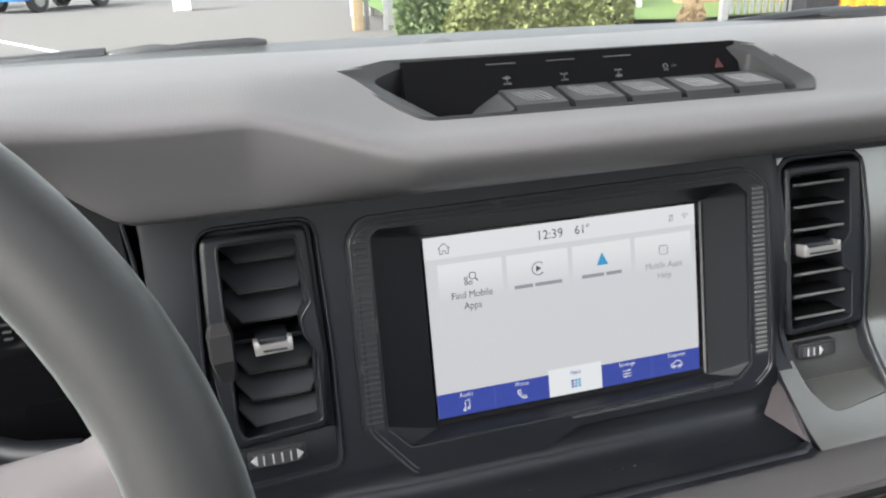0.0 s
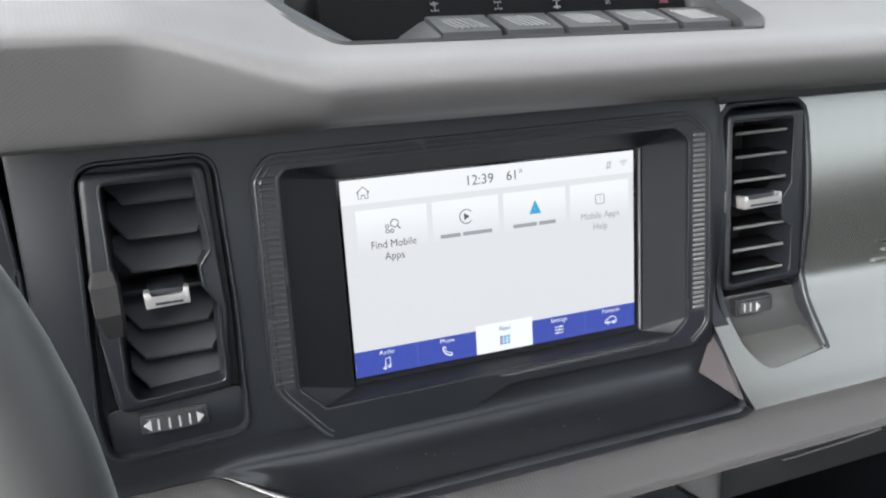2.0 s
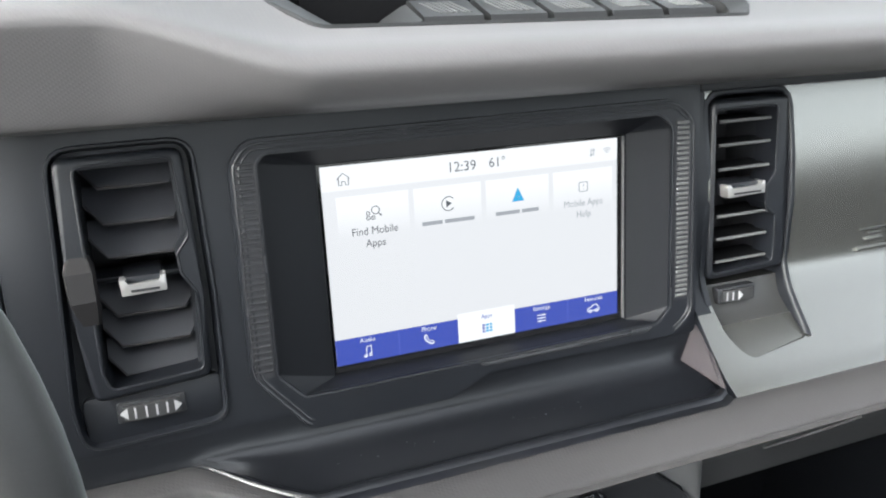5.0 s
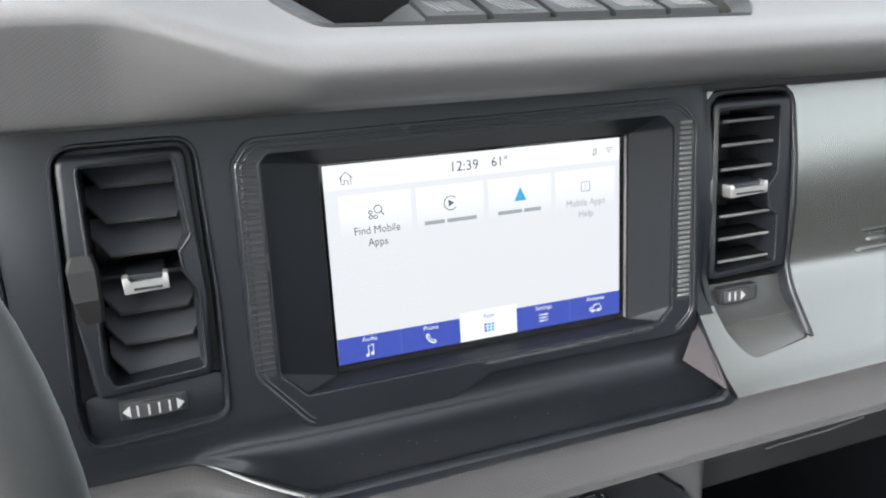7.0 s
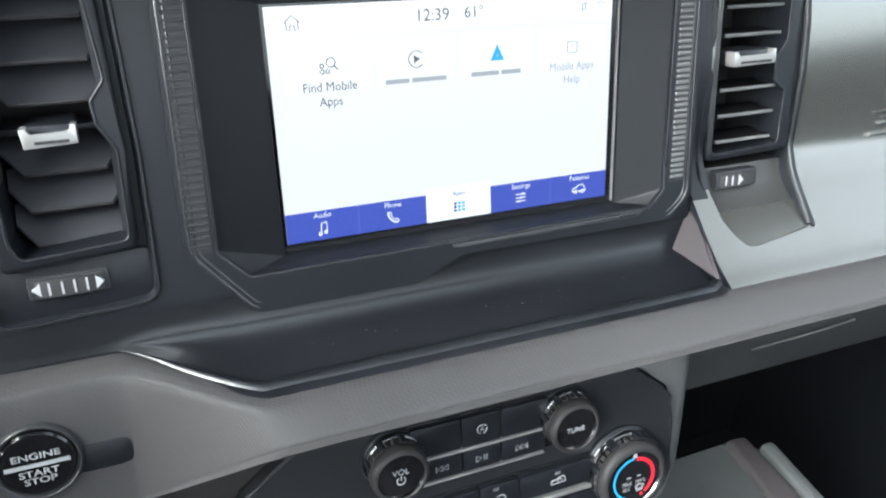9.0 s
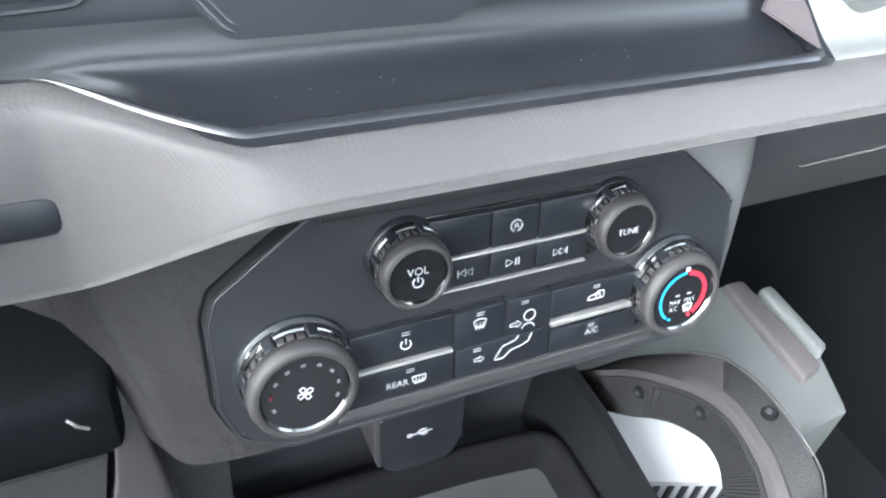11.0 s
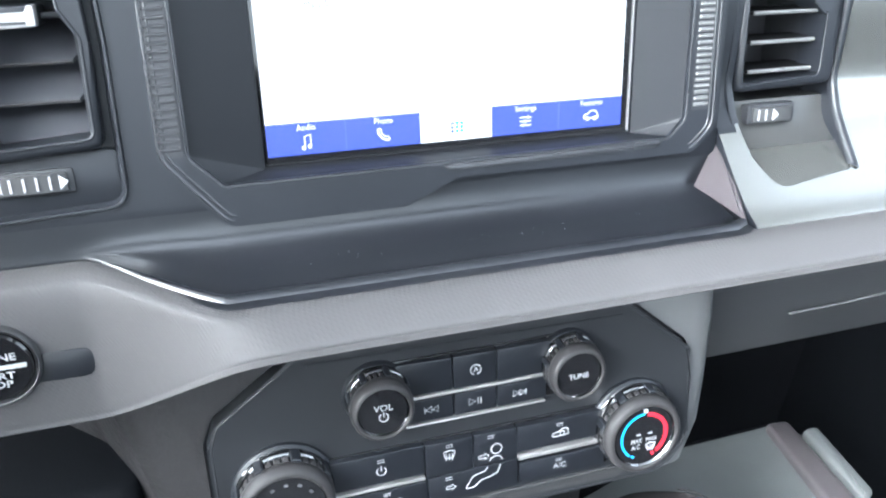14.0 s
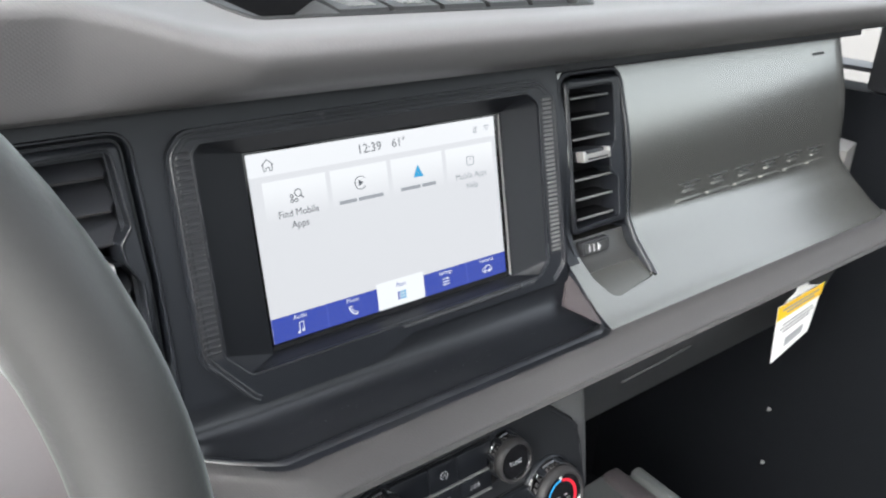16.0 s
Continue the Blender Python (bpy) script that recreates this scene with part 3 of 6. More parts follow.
# Strip added to darken the shaded gap under the pad.
part("shadow_strip", brick(0.1345, 0.560, -0.0085, 0.02, 0.0735, 0.0845, 0.0015), DARK, dashboard, "black strip for the shadow under the pad")

# ---- steering wheel ----
wheel = thing("steering_wheel", (-0.39, -0.15, 0.0), LEVEL, "grey leather steering wheel with silver spoke trim", "steering wheel")
WC, WT, WR, WW = Vector((-0.3897, -0.1827, 0.0186)), radians(19.7), 0.188, 0.0157


def on_wheel(u, v, d=0.0):
    """A point of the wheel: u across, v up in its plane, d towards the driver."""
    return WC + Vector((1, 0, 0)) * u + Vector((0, math.sin(WT), math.cos(WT))) * v + Vector((0, -math.cos(WT), math.sin(WT))) * d


rings = []
for i in range(96):
    a = 2 * math.pi * i / 96
    ring = []
    for j in range(20):
        b = 2 * math.pi * j / 20
        r = WR + WW * 1.06 * math.cos(b)
        ring.append(on_wheel(r * math.cos(a), r * math.sin(a), WW * math.sin(b)))
    rings.append(ring)
part("rim", loops(rings + rings[:1], True, False), LEATHER, wheel, "grey leather rim", 180)
bm = loops([[on_wheel(0.085 * math.cos(a) * s, 0.075 * math.sin(a) * s - 0.01, d) for a in [2 * math.pi * i / 32 for i in range(32)]] for s, d in ((0.9, -0.05), (1.0, -0.02), (1.0, 0.005), (0.9, 0.016), (0.5, 0.022), (0.02, 0.024))], True, True)
part("hub", bm, GRAINED, wheel, "black padded hub", 60)
for s in (1, -1):
    rings = []
    for u, v0, v1, d in ((0.060, -0.022, 0.040, 0.006), (0.100, -0.012, 0.0485, 0.008), (0.135, -0.006, 0.0520, 0.005), (0.156, -0.008, 0.0535, 0.001), (0.168, -0.020, 0.0590, -0.002), (0.176, -0.034, 0.0680, -0.004)):
        w = v1 - v0
        rings.append([on_wheel(s * u, v0 + w * f, d + e) for f, e in ((0.0, -0.012), (0.03, -0.003), (0.14, 0.003), (0.5, 0.005), (0.86, 0.003), (0.97, -0.003), (1.0, -0.012))])
    part("spoke", loops(rings, True, True), SPOKE, wheel, "warm silver spoke trim", 60)
rings = [[on_wheel(q, -r, dd) for q, dd in ((-w, d - 0.008), (-w * 0.9, d), (-w * 0.5, d + 0.004), (w * 0.5, d + 0.004), (w * 0.9, d), (w, d - 0.008))] for r, w, d in ((0.06, 0.036, 0.004), (0.10, 0.026, 0.006), (0.14, 0.020, 0.003), (0.165, 0.022, 0.0), (0.180, 0.030, -0.003))]
part("spoke", loops(rings, True, True), GRAINED, wheel, "black lower spoke", 40)
part("column", pipe([on_wheel(0, 0, -0.04), on_wheel(0, -0.01, -0.28)], 0.045, 20), DARK, wheel, "black column shroud", 40)

def bead(pts, y, r):
    """A thin rounded bead along a closed outline (x, z)."""
    o = [(x, y, z) for x, z in pts]
    return pipe(o + o[:2], r, 8, 1.0, None, True, (0, 1, 0))


# ---- climate panel ----
climate = thing("climate_panel", (0.0, -0.015, -0.245), DASH, "black climate and audio control panel with four knobs and printed keys", "control panel")
CP, KB = -0.0235, -0.0262
part("gap", prism(grown(CLIMATE, 0.0002), CP + 0.0085, -0.004), DARK, climate, "black gap round the plate")
part("plate", prism(grown(CLIMATE, 0.0018), CP, -0.004, 0.0036, 4), FASCIA_BLACK, climate, "black faceplate")
part("plate_edge", bead(grown(CLIMATE, 0.0034), CP + 0.0004, 0.0006), FASCIA_BLACK, climate, "rounded edge of the plate", 60)
RIDGE = grown(CLIMATE, 0.0085)
part("ridge", stroke([p for p in RIDGE if p[1] > -0.150 and abs(p[0]) < 0.10], 0.0012, CP, None, 0.0006), BLACK, climate, "faint raised line along the top", 60)


def lean(bm):
    """Knobs point slightly down from the plate."""
    for v in bm.verts:
        v.co.z += 0.205 * min(v.co.y - KB, 0.0)
    return bm


def knob(x, z, r, label):
    b = KB + 0.002
    k = part("knob", lean(turned([(r * 0.5, b + 0.004), (r * 1.16, b + 0.004), (r * 1.15, b - 0.0012), (r * 1.09, b - 0.0026), (r * 1.00, b - 0.0030)], x, z, 64)), BLACK, climate, label, 40)
    part("band", lean(turned([(r * 1.09, b - 0.0026), (r * 1.035, b - 0.0040), (r * 1.015, b - 0.0098)], x, z, 64)), GLOSS, k, "black band under the teeth", 60)
    part("grip", lean(turned([(r * 1.00, b - 0.0088), (r * 1.050, b - 0.0096), (r * 1.055, b - 0.0116), (r * 1.02, b - 0.0140), (r * 0.95, b - 0.0151), (r * 0.88, b - 0.0152), (r * 0.85, b - 0.0146), (r * 0.84, b - 0.0135)], x, z, 64)), RINGGREY, k, "grey ring", 60)
    part("bezel", lean(turned([(r * 0.855, b - 0.0140), (r * 0.840, b - 0.0144), (r * 0.815, b - 0.0135)], x, z, 64)), CHROME, k, "thin chrome ring", 45)
    part("face", lean(turned([(r * 0.825, b - 0.0132), (0.0001, b - 0.0134)], x, z, 64)), GLOSS, k, "gloss black face", 45)

    def tile(a, w, r0, r1, y0, y1, name, mat):
        bm = brick(r * r0, r * r1, b - y1, b - y0, -w, w, 0.0004, 1)
        bmesh.ops.rotate(bm, cent=(0, 0, 0), matrix=Matrix.Rotation(a, 3, "Y"), verts=bm.verts)
        bmesh.ops.translate(bm, vec=(x, 0, z), verts=bm.verts)
        part(name, lean(bm), mat, k)

    for i in range(8):
        a = 2 * math.pi * (i + 0.35) / 8
        tile(a, r * 0.105, 0.99, 1.10, 0.0030, 0.0098, "grip_block", BLACK)
        for f in (-1, 0, 1):
            tile(a + math.pi / 8 + f * 0.185, r * 0.070, 0.99, 1.062, 0.0062, 0.0092, "tooth", RINGGREY)
        c = -math.degrees(a + math.pi / 8)
        part("chrome_arc", lean(turned([(r * 1.07, b - 0.0030), (r * 1.088, b - 0.0040), (r * 1.070, b - 0.0052), (r * 1.035, b - 0.0054)], x, z, 8, None, c - 15.5, c + 15.5)), CHROME, k, "chrome arc", 50)
    return k


FACE = KB + 0.002 - 0.0135
vol = knob(-0.0498, -0.1603, 0.0140, "volume knob with chrome base and gloss black face")
tune = knob(0.0468, -0.1606, 0.0140, "tuning knob with chrome base and gloss black face")
fan = knob(-0.0957, -0.2012, 0.0207, "large fan knob with chrome base and gloss black face")
temp = knob(0.0856, -0.2042, 0.0207, "large temperature knob with a blue and red arc")


# keys and bright strips between the knobs
KEY = -0.0275


def key(pts, label, r=0.0008):
    return part("key", prism(rounded(pts, r, 2), KEY, CP + 0.004, 0.0005, 2), BLACK, climate, label)


def quad(x0, x1, z1, z0, skew=0.0):
    return [(x0, z1), (x1, z1 + skew), (x1, z0 + skew), (x0, z0)]


part("upper_well", prism(rounded(quad(-0.046, 0.043, -0.1462, -0.1800), 0.003), CP - 0.0006, CP + 0.004, 0.0004), GLOSS, climate, "gloss black key well")
part("lower_well", prism(rounded(quad(-0.082, 0.074, -0.1912, -0.2282), 0.003), CP - 0.0006, CP + 0.004, 0.0004), GLOSS, climate, "gloss black key well")
key(quad(-0.0410, -0.0140, -0.1470, -0.1638, -0.0006), "blank black key")
k_auto = key(quad(-0.0134, 0.0082, -0.1476, -0.1644, -0.0002), "stop-start key")
key(quad(0.0088, 0.0360, -0.1478, -0.1646), "blank black key")
k_prev = key(quad(-0.0400, -0.0138, -0.1672, -0.1788), "skip back key")
k_play = key(quad(-0.0132, 0.0082, -0.1672, -0.1788), "play and pause key")
k_next = key(quad(0.0088, 0.0345, -0.1672, -0.1788), "skip forward key")
k_power = key(quad(-0.0745, -0.0292, -0.1918, -0.2082), "climate power key")
k_rear = key(quad(-0.0745, -0.0282, -0.2126, -0.2268), "rear window heater key")
k_front = key(quad(-0.0285, -0.0044, -0.1924, -0.2112), "windscreen key")
k_face = key([(-0.0038, -0.1924), (0.0186, -0.1928), (0.0196, -0.2105), (-0.0038, -0.2112)], "face vent key")
k_foot = key([(-0.0278, -0.2118), (0.0195, -0.2112), (0.0200, -0.2268), (-0.0272, -0.2268)], "footwell vent key")
k_recirc = key(quad(0.0194, 0.0680, -0.1930, -0.2078), "recirculation key")
k_ac = key(quad(0.0206, 0.0690, -0.2148, -0.2268), "air conditioning key")
for x0, x1, z, h in ((-0.0385, 0.036, -0.1656, 0.0013), (-0.0745, -0.029, -0.2105, 0.0016), (0.0200, 0.0675, -0.2112, 0.0022), (-0.037, 0.034, -0.1802, 0.0009)):
    part("bright_strip", prism(rounded(quad(x0, x1, z + h / 2, z - h / 2), 0.0004, 2), KEY - 0.0006, CP, 0.0003), SATIN, climate, "thin bright strip")
part("foot_strip", prism(rounded([(-0.0775, -0.2300), (0.088, -0.2318), (0.080, -0.2382), (-0.080, -0.2364)], 0.001, 2), CP - 0.0014, CP + 0.002, 0.0006), GREYPLASTIC, climate, "lighter grey strip along the foot")
INK = 0.00045


def tri_icon(x, z, s, way, y, w=0.0003):
    return stroke([(x - s * way * 0.5, z + s * 0.55), (x + s * way * 0.5, z), (x - s * way * 0.5, z - s * 0.55)], w, y, closed=True)


def ink(name, shapes, parent, mat=WHITE_INK):
    """Joins a few strokes into one printed sign on a key."""
    bm = bmesh.new()
    for s in shapes:
        me = bpy.data.meshes.new("t")
        s.to_mesh(me)
        s.free()
        bm.from_mesh(me)
        bpy.data.meshes.remove(me)
    return part(name, lean(bm) if parent.name.startswith("knob") else bm, mat, parent, "", 0)


Y = KEY
ink("sign", [stroke(arc(-0.0022, -0.1560, 0.0026, 30, 250), INK, Y), stroke(arc(-0.0022, -0.1560, 0.0026, -75, 15), INK, Y), lettering("A", -0.0022, -0.1560, 0.0027, Y)], k_auto)
ink("sign", [tri_icon(-0.0260, -0.173, 0.0030, -1, Y), tri_icon(-0.0228, -0.173, 0.0030, -1, Y), stroke([(-0.0279, -0.1713), (-0.0279, -0.1747)], INK, Y)], k_prev)
ink("sign", [tri_icon(-0.0042, -0.173, 0.0032, 1, Y), stroke([(-0.0012, -0.1713), (-0.0012, -0.1747)], INK, Y), stroke([(0.0002, -0.1713), (0.0002, -0.1747)], INK, Y)], k_play)
ink("sign", [tri_icon(0.0186, -0.173, 0.0030, 1, Y), tri_icon(0.0218, -0.173, 0.0030, 1, Y), stroke([(0.0237, -0.1713), (0.0237, -0.1747)], INK, Y)], k_next)


def power(x, z, r, y):
    return [stroke(arc(x, z, r, 125, 415), INK * 1.1, y), stroke([(x, z + r * 0.1), (x, z + r * 1.25)], INK * 1.1, y)]


def lamp(x, z):
    """The dim telltale above a key's sign."""
    return [stroke([(x - 0.0018, z + 0.0006), (x + 0.0018, z + 0.0006)], 0.0003, Y), stroke([(x - 0.0018, z - 0.0006), (x + 0.0018, z - 0.0006)], 0.0003, Y)]


ink("sign", power(-0.0505, -0.2012, 0.0023, Y), k_power)
for kk, x, z in ((k_power, -0.0505, -0.1958), (k_rear, -0.0485, -0.2152), (k_front, -0.0165, -0.1952), (k_face, 0.0052, -0.1950), (k_foot, -0.0172, -0.2140), (k_recirc, 0.0425, -0.1962), (k_ac, 0.0425, -0.2172)):
    ink("telltale", lamp(x, z), kk, GREY_INK)
ink("sign", [lettering("REAR", -0.0545, -0.2208, 0.0031, Y, bold=0.0), stroke(rounded([(-0.0477, -0.2190), (-0.0413, -0.2190), (-0.0420, -0.2222), (-0.0470, -0.2222)], 0.0006, 2), INK, Y, closed=True)] + [stroke([(-0.0460 + 0.0015 * i, -0.2197), (-0.0458 + 0.0015 * i, -0.2208), (-0.0462 + 0.0015 * i, -0.2218), (-0.0460 + 0.0015 * i, -0.2232)], 0.0003, Y) for i in range(3)], k_rear)
ink("sign", [stroke(rounded([(-0.0195, -0.1985), (-0.0165, -0.1976), (-0.0135, -0.1985), (-0.0145, -0.2020), (-0.0185, -0.2020)], 0.0004, 2), INK, Y, closed=True)] + [stroke([(-0.0180 + 0.0015 * i, -0.1995), (-0.0178 + 0.0015 * i, -0.2008), (-0.0182 + 0.0015 * i, -0.2018), (-0.0180 + 0.0015 * i, -0.2034)], 0.0003, Y) for i in range(3)], k_front)


def arrow(x, z, s, y):
    return stroke([(x - s, z + s * 0.3), (x + s * 0.2, z + s * 0.3), (x + s * 0.2, z + s * 0.7), (x + s, z), (x + s * 0.2, z - s * 0.7), (x + s * 0.2, z - s * 0.3), (x - s, z - s * 0.3)], 0.0004, y, closed=True)


ink("sign", [stroke(arc(0.0081, -0.2024, 0.0028, 0, 360, 24), 0.0005, Y), arrow(0.0014, -0.2056, 0.0027, Y), stroke(curve([(0.0046, -0.2090), (0.0055, -0.2073), (0.0080, -0.2065), (0.0104, -0.2076), (0.0109, -0.2092)], 4), 0.0005, Y)], k_face)
ink("sign", [stroke([(0.0102, -0.2121), (0.0088, -0.2163), (0.0049, -0.2181), (0.0000, -0.2188), (-0.0037, -0.2222), (-0.0078, -0.2224), (-0.0081, -0.2215), (-0.0046, -0.2158), (0.0019, -0.2141), (0.0033, -0.2119)], 0.0005, Y), arrow(-0.0160, -0.2193, 0.0024, Y)], k_foot)
ink("sign", [stroke(rounded([(0.0385, -0.2030), (0.0390, -0.2008), (0.0425, -0.2003), (0.0440, -0.1990), (0.0470, -0.1992), (0.0475, -0.2028)], 0.0005, 2), INK, Y, closed=True), stroke(arc(0.0440, -0.2014, 0.0012, -40, 240, 10), INK, Y)], k_recirc)
ink("sign", [lettering("A/C", 0.0430, -0.2208, 0.0032, Y)], k_ac)
# faces of the knobs
ink("sign", [lettering("VOL", -0.0498, -0.1585, 0.0033, FACE)] + power(-0.0498, -0.1632, 0.0021, FACE), vol)
ink("sign", [lettering("TUNE", 0.0468, -0.1616, 0.0030, FACE)], tune)
ink("sign", [stroke([(-0.0957 + math.cos(a) * r - math.sin(a) * q, -0.2012 + math.sin(a) * r + math.cos(a) * q) for r, q in ((0.0004, 0), (0.0014, 0.0012), (0.0028, 0.0013), (0.0032, 0.0), (0.0024, -0.0008), (0.0010, -0.0004))], 0.0005, FACE, closed=True) for a in [radians(20 + 90 * i) for i in range(4)]], fan)
for i in range(9):
    a = radians(200 - 27.5 * i)
    ink("tick", [stroke([(-0.0957 + 0.0132 * math.cos(a - 0.07), -0.2012 + 0.0132 * math.sin(a - 0.07)), (-0.0957 + 0.0132 * math.cos(a + 0.07), -0.2012 + 0.0132 * math.sin(a + 0.07))], 0.0013, FACE)], fan, DIM_RED if i == 1 else DIM_INK)
TX, TZ = 0.0856, -0.2042
ink("cold_arc", [stroke(arc(TX, TZ, 0.0130, 92, 232, 24), 0.0011, FACE)], temp, BLUE_INK)
ink("cold_dot", [stroke(arc(TX, TZ, 0.0130, 238, 246, 3), 0.0011, FACE)], temp, BLUE_INK)
ink("hot_arc", [stroke(arc(TX, TZ, 0.0127, -55, 84, 24), 0.0022, FACE)], temp, RED_INK)
ink("hot_dot", [stroke(arc(TX, TZ, 0.0127, -68, -60, 3), 0.0020, FACE)], temp, RED_INK)
ink("pointer", [brick(TX - 0.0011, TX + 0.0011, FACE - 0.0004, FACE + 0.0002, TZ + 0.0138, TZ + 0.0158)], temp, WHITE_INK)
ink("sign", [lettering("MAX", TX - 0.0043, TZ - 0.0026, 0.0028, FACE, squeeze=0.78), lettering("A/C", TX - 0.0045, TZ - 0.0062, 0.0028, FACE, squeeze=0.78), lettering("MAX", TX + 0.0043, TZ - 0.0026, 0.0028, FACE, squeeze=0.78), stroke(rounded([(TX + 0.0012, TZ - 0.0054), (TX + 0.0040, TZ - 0.0046), (TX + 0.0068, TZ - 0.0054), (TX + 0.0058, TZ - 0.0082), (TX + 0.0022, TZ - 0.0082)], 0.0004, 2), 0.0005, FACE, closed=True)] + [stroke([(TX + 0.0026 + 0.0014 * i, TZ - 0.0062), (TX + 0.0026 + 0.0014 * i, TZ - 0.0094)], 0.0004, FACE) for i in range(3)], temp)
ink("telltale", [stroke([(TX - 0.0045, TZ + 0.0012), (TX - 0.0022, TZ + 0.0012)], 0.0007, FACE), stroke([(TX + 0.0022, TZ + 0.0012), (TX + 0.0045, TZ + 0.0012)], 0.0007, FACE)], temp, GREY_INK)

# ---- touch screen ----
screen = thing("touch_screen", (0.0, 0.0, -0.076), DASH, "car touch screen showing a light app menu in a black bezel", "touch screen")
BO = rounded(BEZEL_OUT, [0.012, 0.012, 0.016, 0.016, 0.014, 0.010, 0.010, 0.010, 0.011, 0.017], 6)
INNER = [(-0.1160, 0.0575), (-0.1120, 0.0615), (0.1030, 0.0630), (0.1112, 0.0560), (0.1108, -0.0490), (0.1025, -0.0570), (-0.1045, -0.0582), (-0.1165, -0.0455)]
IN_R = rounded(INNER, [0.003, 0.003, 0.007, 0.007, 0.004, 0.004, 0.003, 0.003], 4)
frame_part = part("bezel", prism(BO, -0.0140, 0.012, 0.0028, 4), BLACK, screen, "black bezel with a chamfered corner")
carve(frame_part, [prism(IN_R, -0.05, 0.05)])
RECT = [(-0.0860, 0.0526), (0.0885, 0.0526), (0.0885, -0.0555), (-0.0860, -0.0555)]
corner = [RECT[0], RECT[0], RECT[1], RECT[1], RECT[2], RECT[2], RECT[3], RECT[3]]
near = []
for p in IN_R:
    near.append(min(range(8), key=lambda i: (Vector(INNER[i]) - Vector(p)).length))
part("funnel", loops([[(x, -0.0135, z) for x, z in grown(IN_R, -0.0008)], [(x, -0.0122, z) for x, z in IN_R], [(corner[i][0] * 1.012, -0.0012, corner[i][1] * 1.012) for i in near], [(corner[i][0], 0.002, corner[i][1]) for i in near]], True), FUNNEL, screen, "sloped black surround", 20)


def open_bead(pts, y, r):
    """A bead along the outline that fades out at the foot of the bezel."""
    cut = [i for i, (x, z) in enumerate(pts) if z < -0.060 and -0.098 < x < 0.100]
    run = pts[cut[-1] + 1:] + pts[:cut[0]]
    return pipe([(x, y, z) for x, z in run], [r * min(1.0, (i + 1) / 5, (len(run) - i) / 5) for i in range(len(run))], 8, 1.0, None, True, (0, 1, 0))


part("bezel_edge", open_bead(grown(BO, 0.0022), -0.0136, 0.0009), EDGE, screen, "rounded outer edge of the bezel", 60)
part("bezel_ridge", open_bead(grown(BO, 0.0046), -0.0138, 0.0007), EDGE, screen, "raised line round the bezel", 60)
part("inner_ridge", bead(grown(IN_R, -0.0010), -0.0137, 0.0005), EDGE, screen, "raised line round the opening", 60)
part("step", prism(rounded([(-0.012, -0.0592), (0.100, -0.0585), (0.094, -0.0612), (-0.008, -0.0618)], 0.0008, 2), -0.0152, -0.010, 0.0007), EDGE, screen)
stud_mesh = to_mesh("stud", brick(-0.00035, 0.00035, -0.0006, 0.0006, -0.00035, 0.00035), RINGGREY)
for x, dx in ((-0.1260, 0.0014), (-0.1182, 0.0014)):
    for i in range(33):
        z = 0.0585 - 0.00312 * i
        stud = new("stud", stud_mesh)
        stud.parent = screen
        stud.location = Vector((x - dx * (0.0605 - z) / 0.1057, -0.0146, z)) - BASE[screen.name]
        tagged(stud)
slot_mesh = None
for side, x0, x1, tilt in (("l", -0.1256, -0.1180, 0.0014), ("r", 0.1140, 0.1222, -0.0008)):
    part("slot_bed", prism(rounded([(x0 - 0.0006, 0.0605), (x1 + 0.0006, 0.0605), (x1 + 0.0006 - tilt, -0.0452), (x0 - 0.0006 - tilt, -0.0452)], 0.0008, 2), -0.0142, -0.010), DARK, screen)
    for i in range(36 if side == "r" else 33):
        z = 0.0582 - (0.00287 if side == "r" else 0.00312) * i
        x = (x0 + x1) / 2 - tilt * (0.0592 - z) / 0.103
        # Right ribs pale as if catching light, left ones dark: light put into colour.
        if i == 0:
            slot_mesh = to_mesh("rib", brick(-0.0039, 0.0039, -0.0010 if side == "r" else -0.0004, 0.001, -0.0008, 0.0008, 0.0004, 1), KEYGREY if side == "r" else DARK)
        rib = new("rib", slot_mesh)
        rib.parent = screen
        rib.location = Vector((x, -0.0142, z)) - BASE[screen.name]
part("glass", brick(-0.0885, 0.0885, 0.0002, 0.005, -0.0556, 0.0527), GLOSS, screen, "gloss black glass round the display")
part("glass_edge", brick(0.0876, 0.0884, -0.0012, 0.001, -0.0550, 0.0522, 0.0003, 1), KEYGREY, screen, "thin pale edge of the glass")
display = part("display", brick(-0.0850, 0.0842, -0.0002, 0.004, -0.0517, 0.0515), UI_BASE, screen, "lit display with a pale grey menu")
U = -0.0002


def ui(name, shapes, mat, label=""):
    bm = bmesh.new()
    for s in shapes:
        me = bpy.data.meshes.new("t")
        s.to_mesh(me)
        s.free()
        bm.from_mesh(me)
        bpy.data.meshes.remove(me)
    return part(name, bm, mat, display, label, 0)


def flat(x0, x1, z0, z1, lift=0.0001):
    return brick(x0, x1, U - lift, U + 0.0005, z0, z1)


ui("header", [flat(-0.085, 0.0842, 0.0392, 0.0515)], UI_CARD)
for i, cx in enumerate((-0.0595, -0.0190, 0.0215, 0.0620)):
    ui("card", [flat(cx - 0.0188, cx + 0.0188, 0.0080, 0.0358)], UI_FADE)
ui("tab", [flat(-0.0171, 0.0171, -0.0517, -0.0352, 0.0001)], UI_TAB, "white selected tab")
ui("nav_bar", [flat(-0.0850, -0.0171, -0.0517, -0.0378)], UI_BLUE, "blue menu bar")
ui("nav_bar", [flat(0.0171, 0.0842, -0.0517, -0.0378)], UI_BLUE, "blue menu bar")
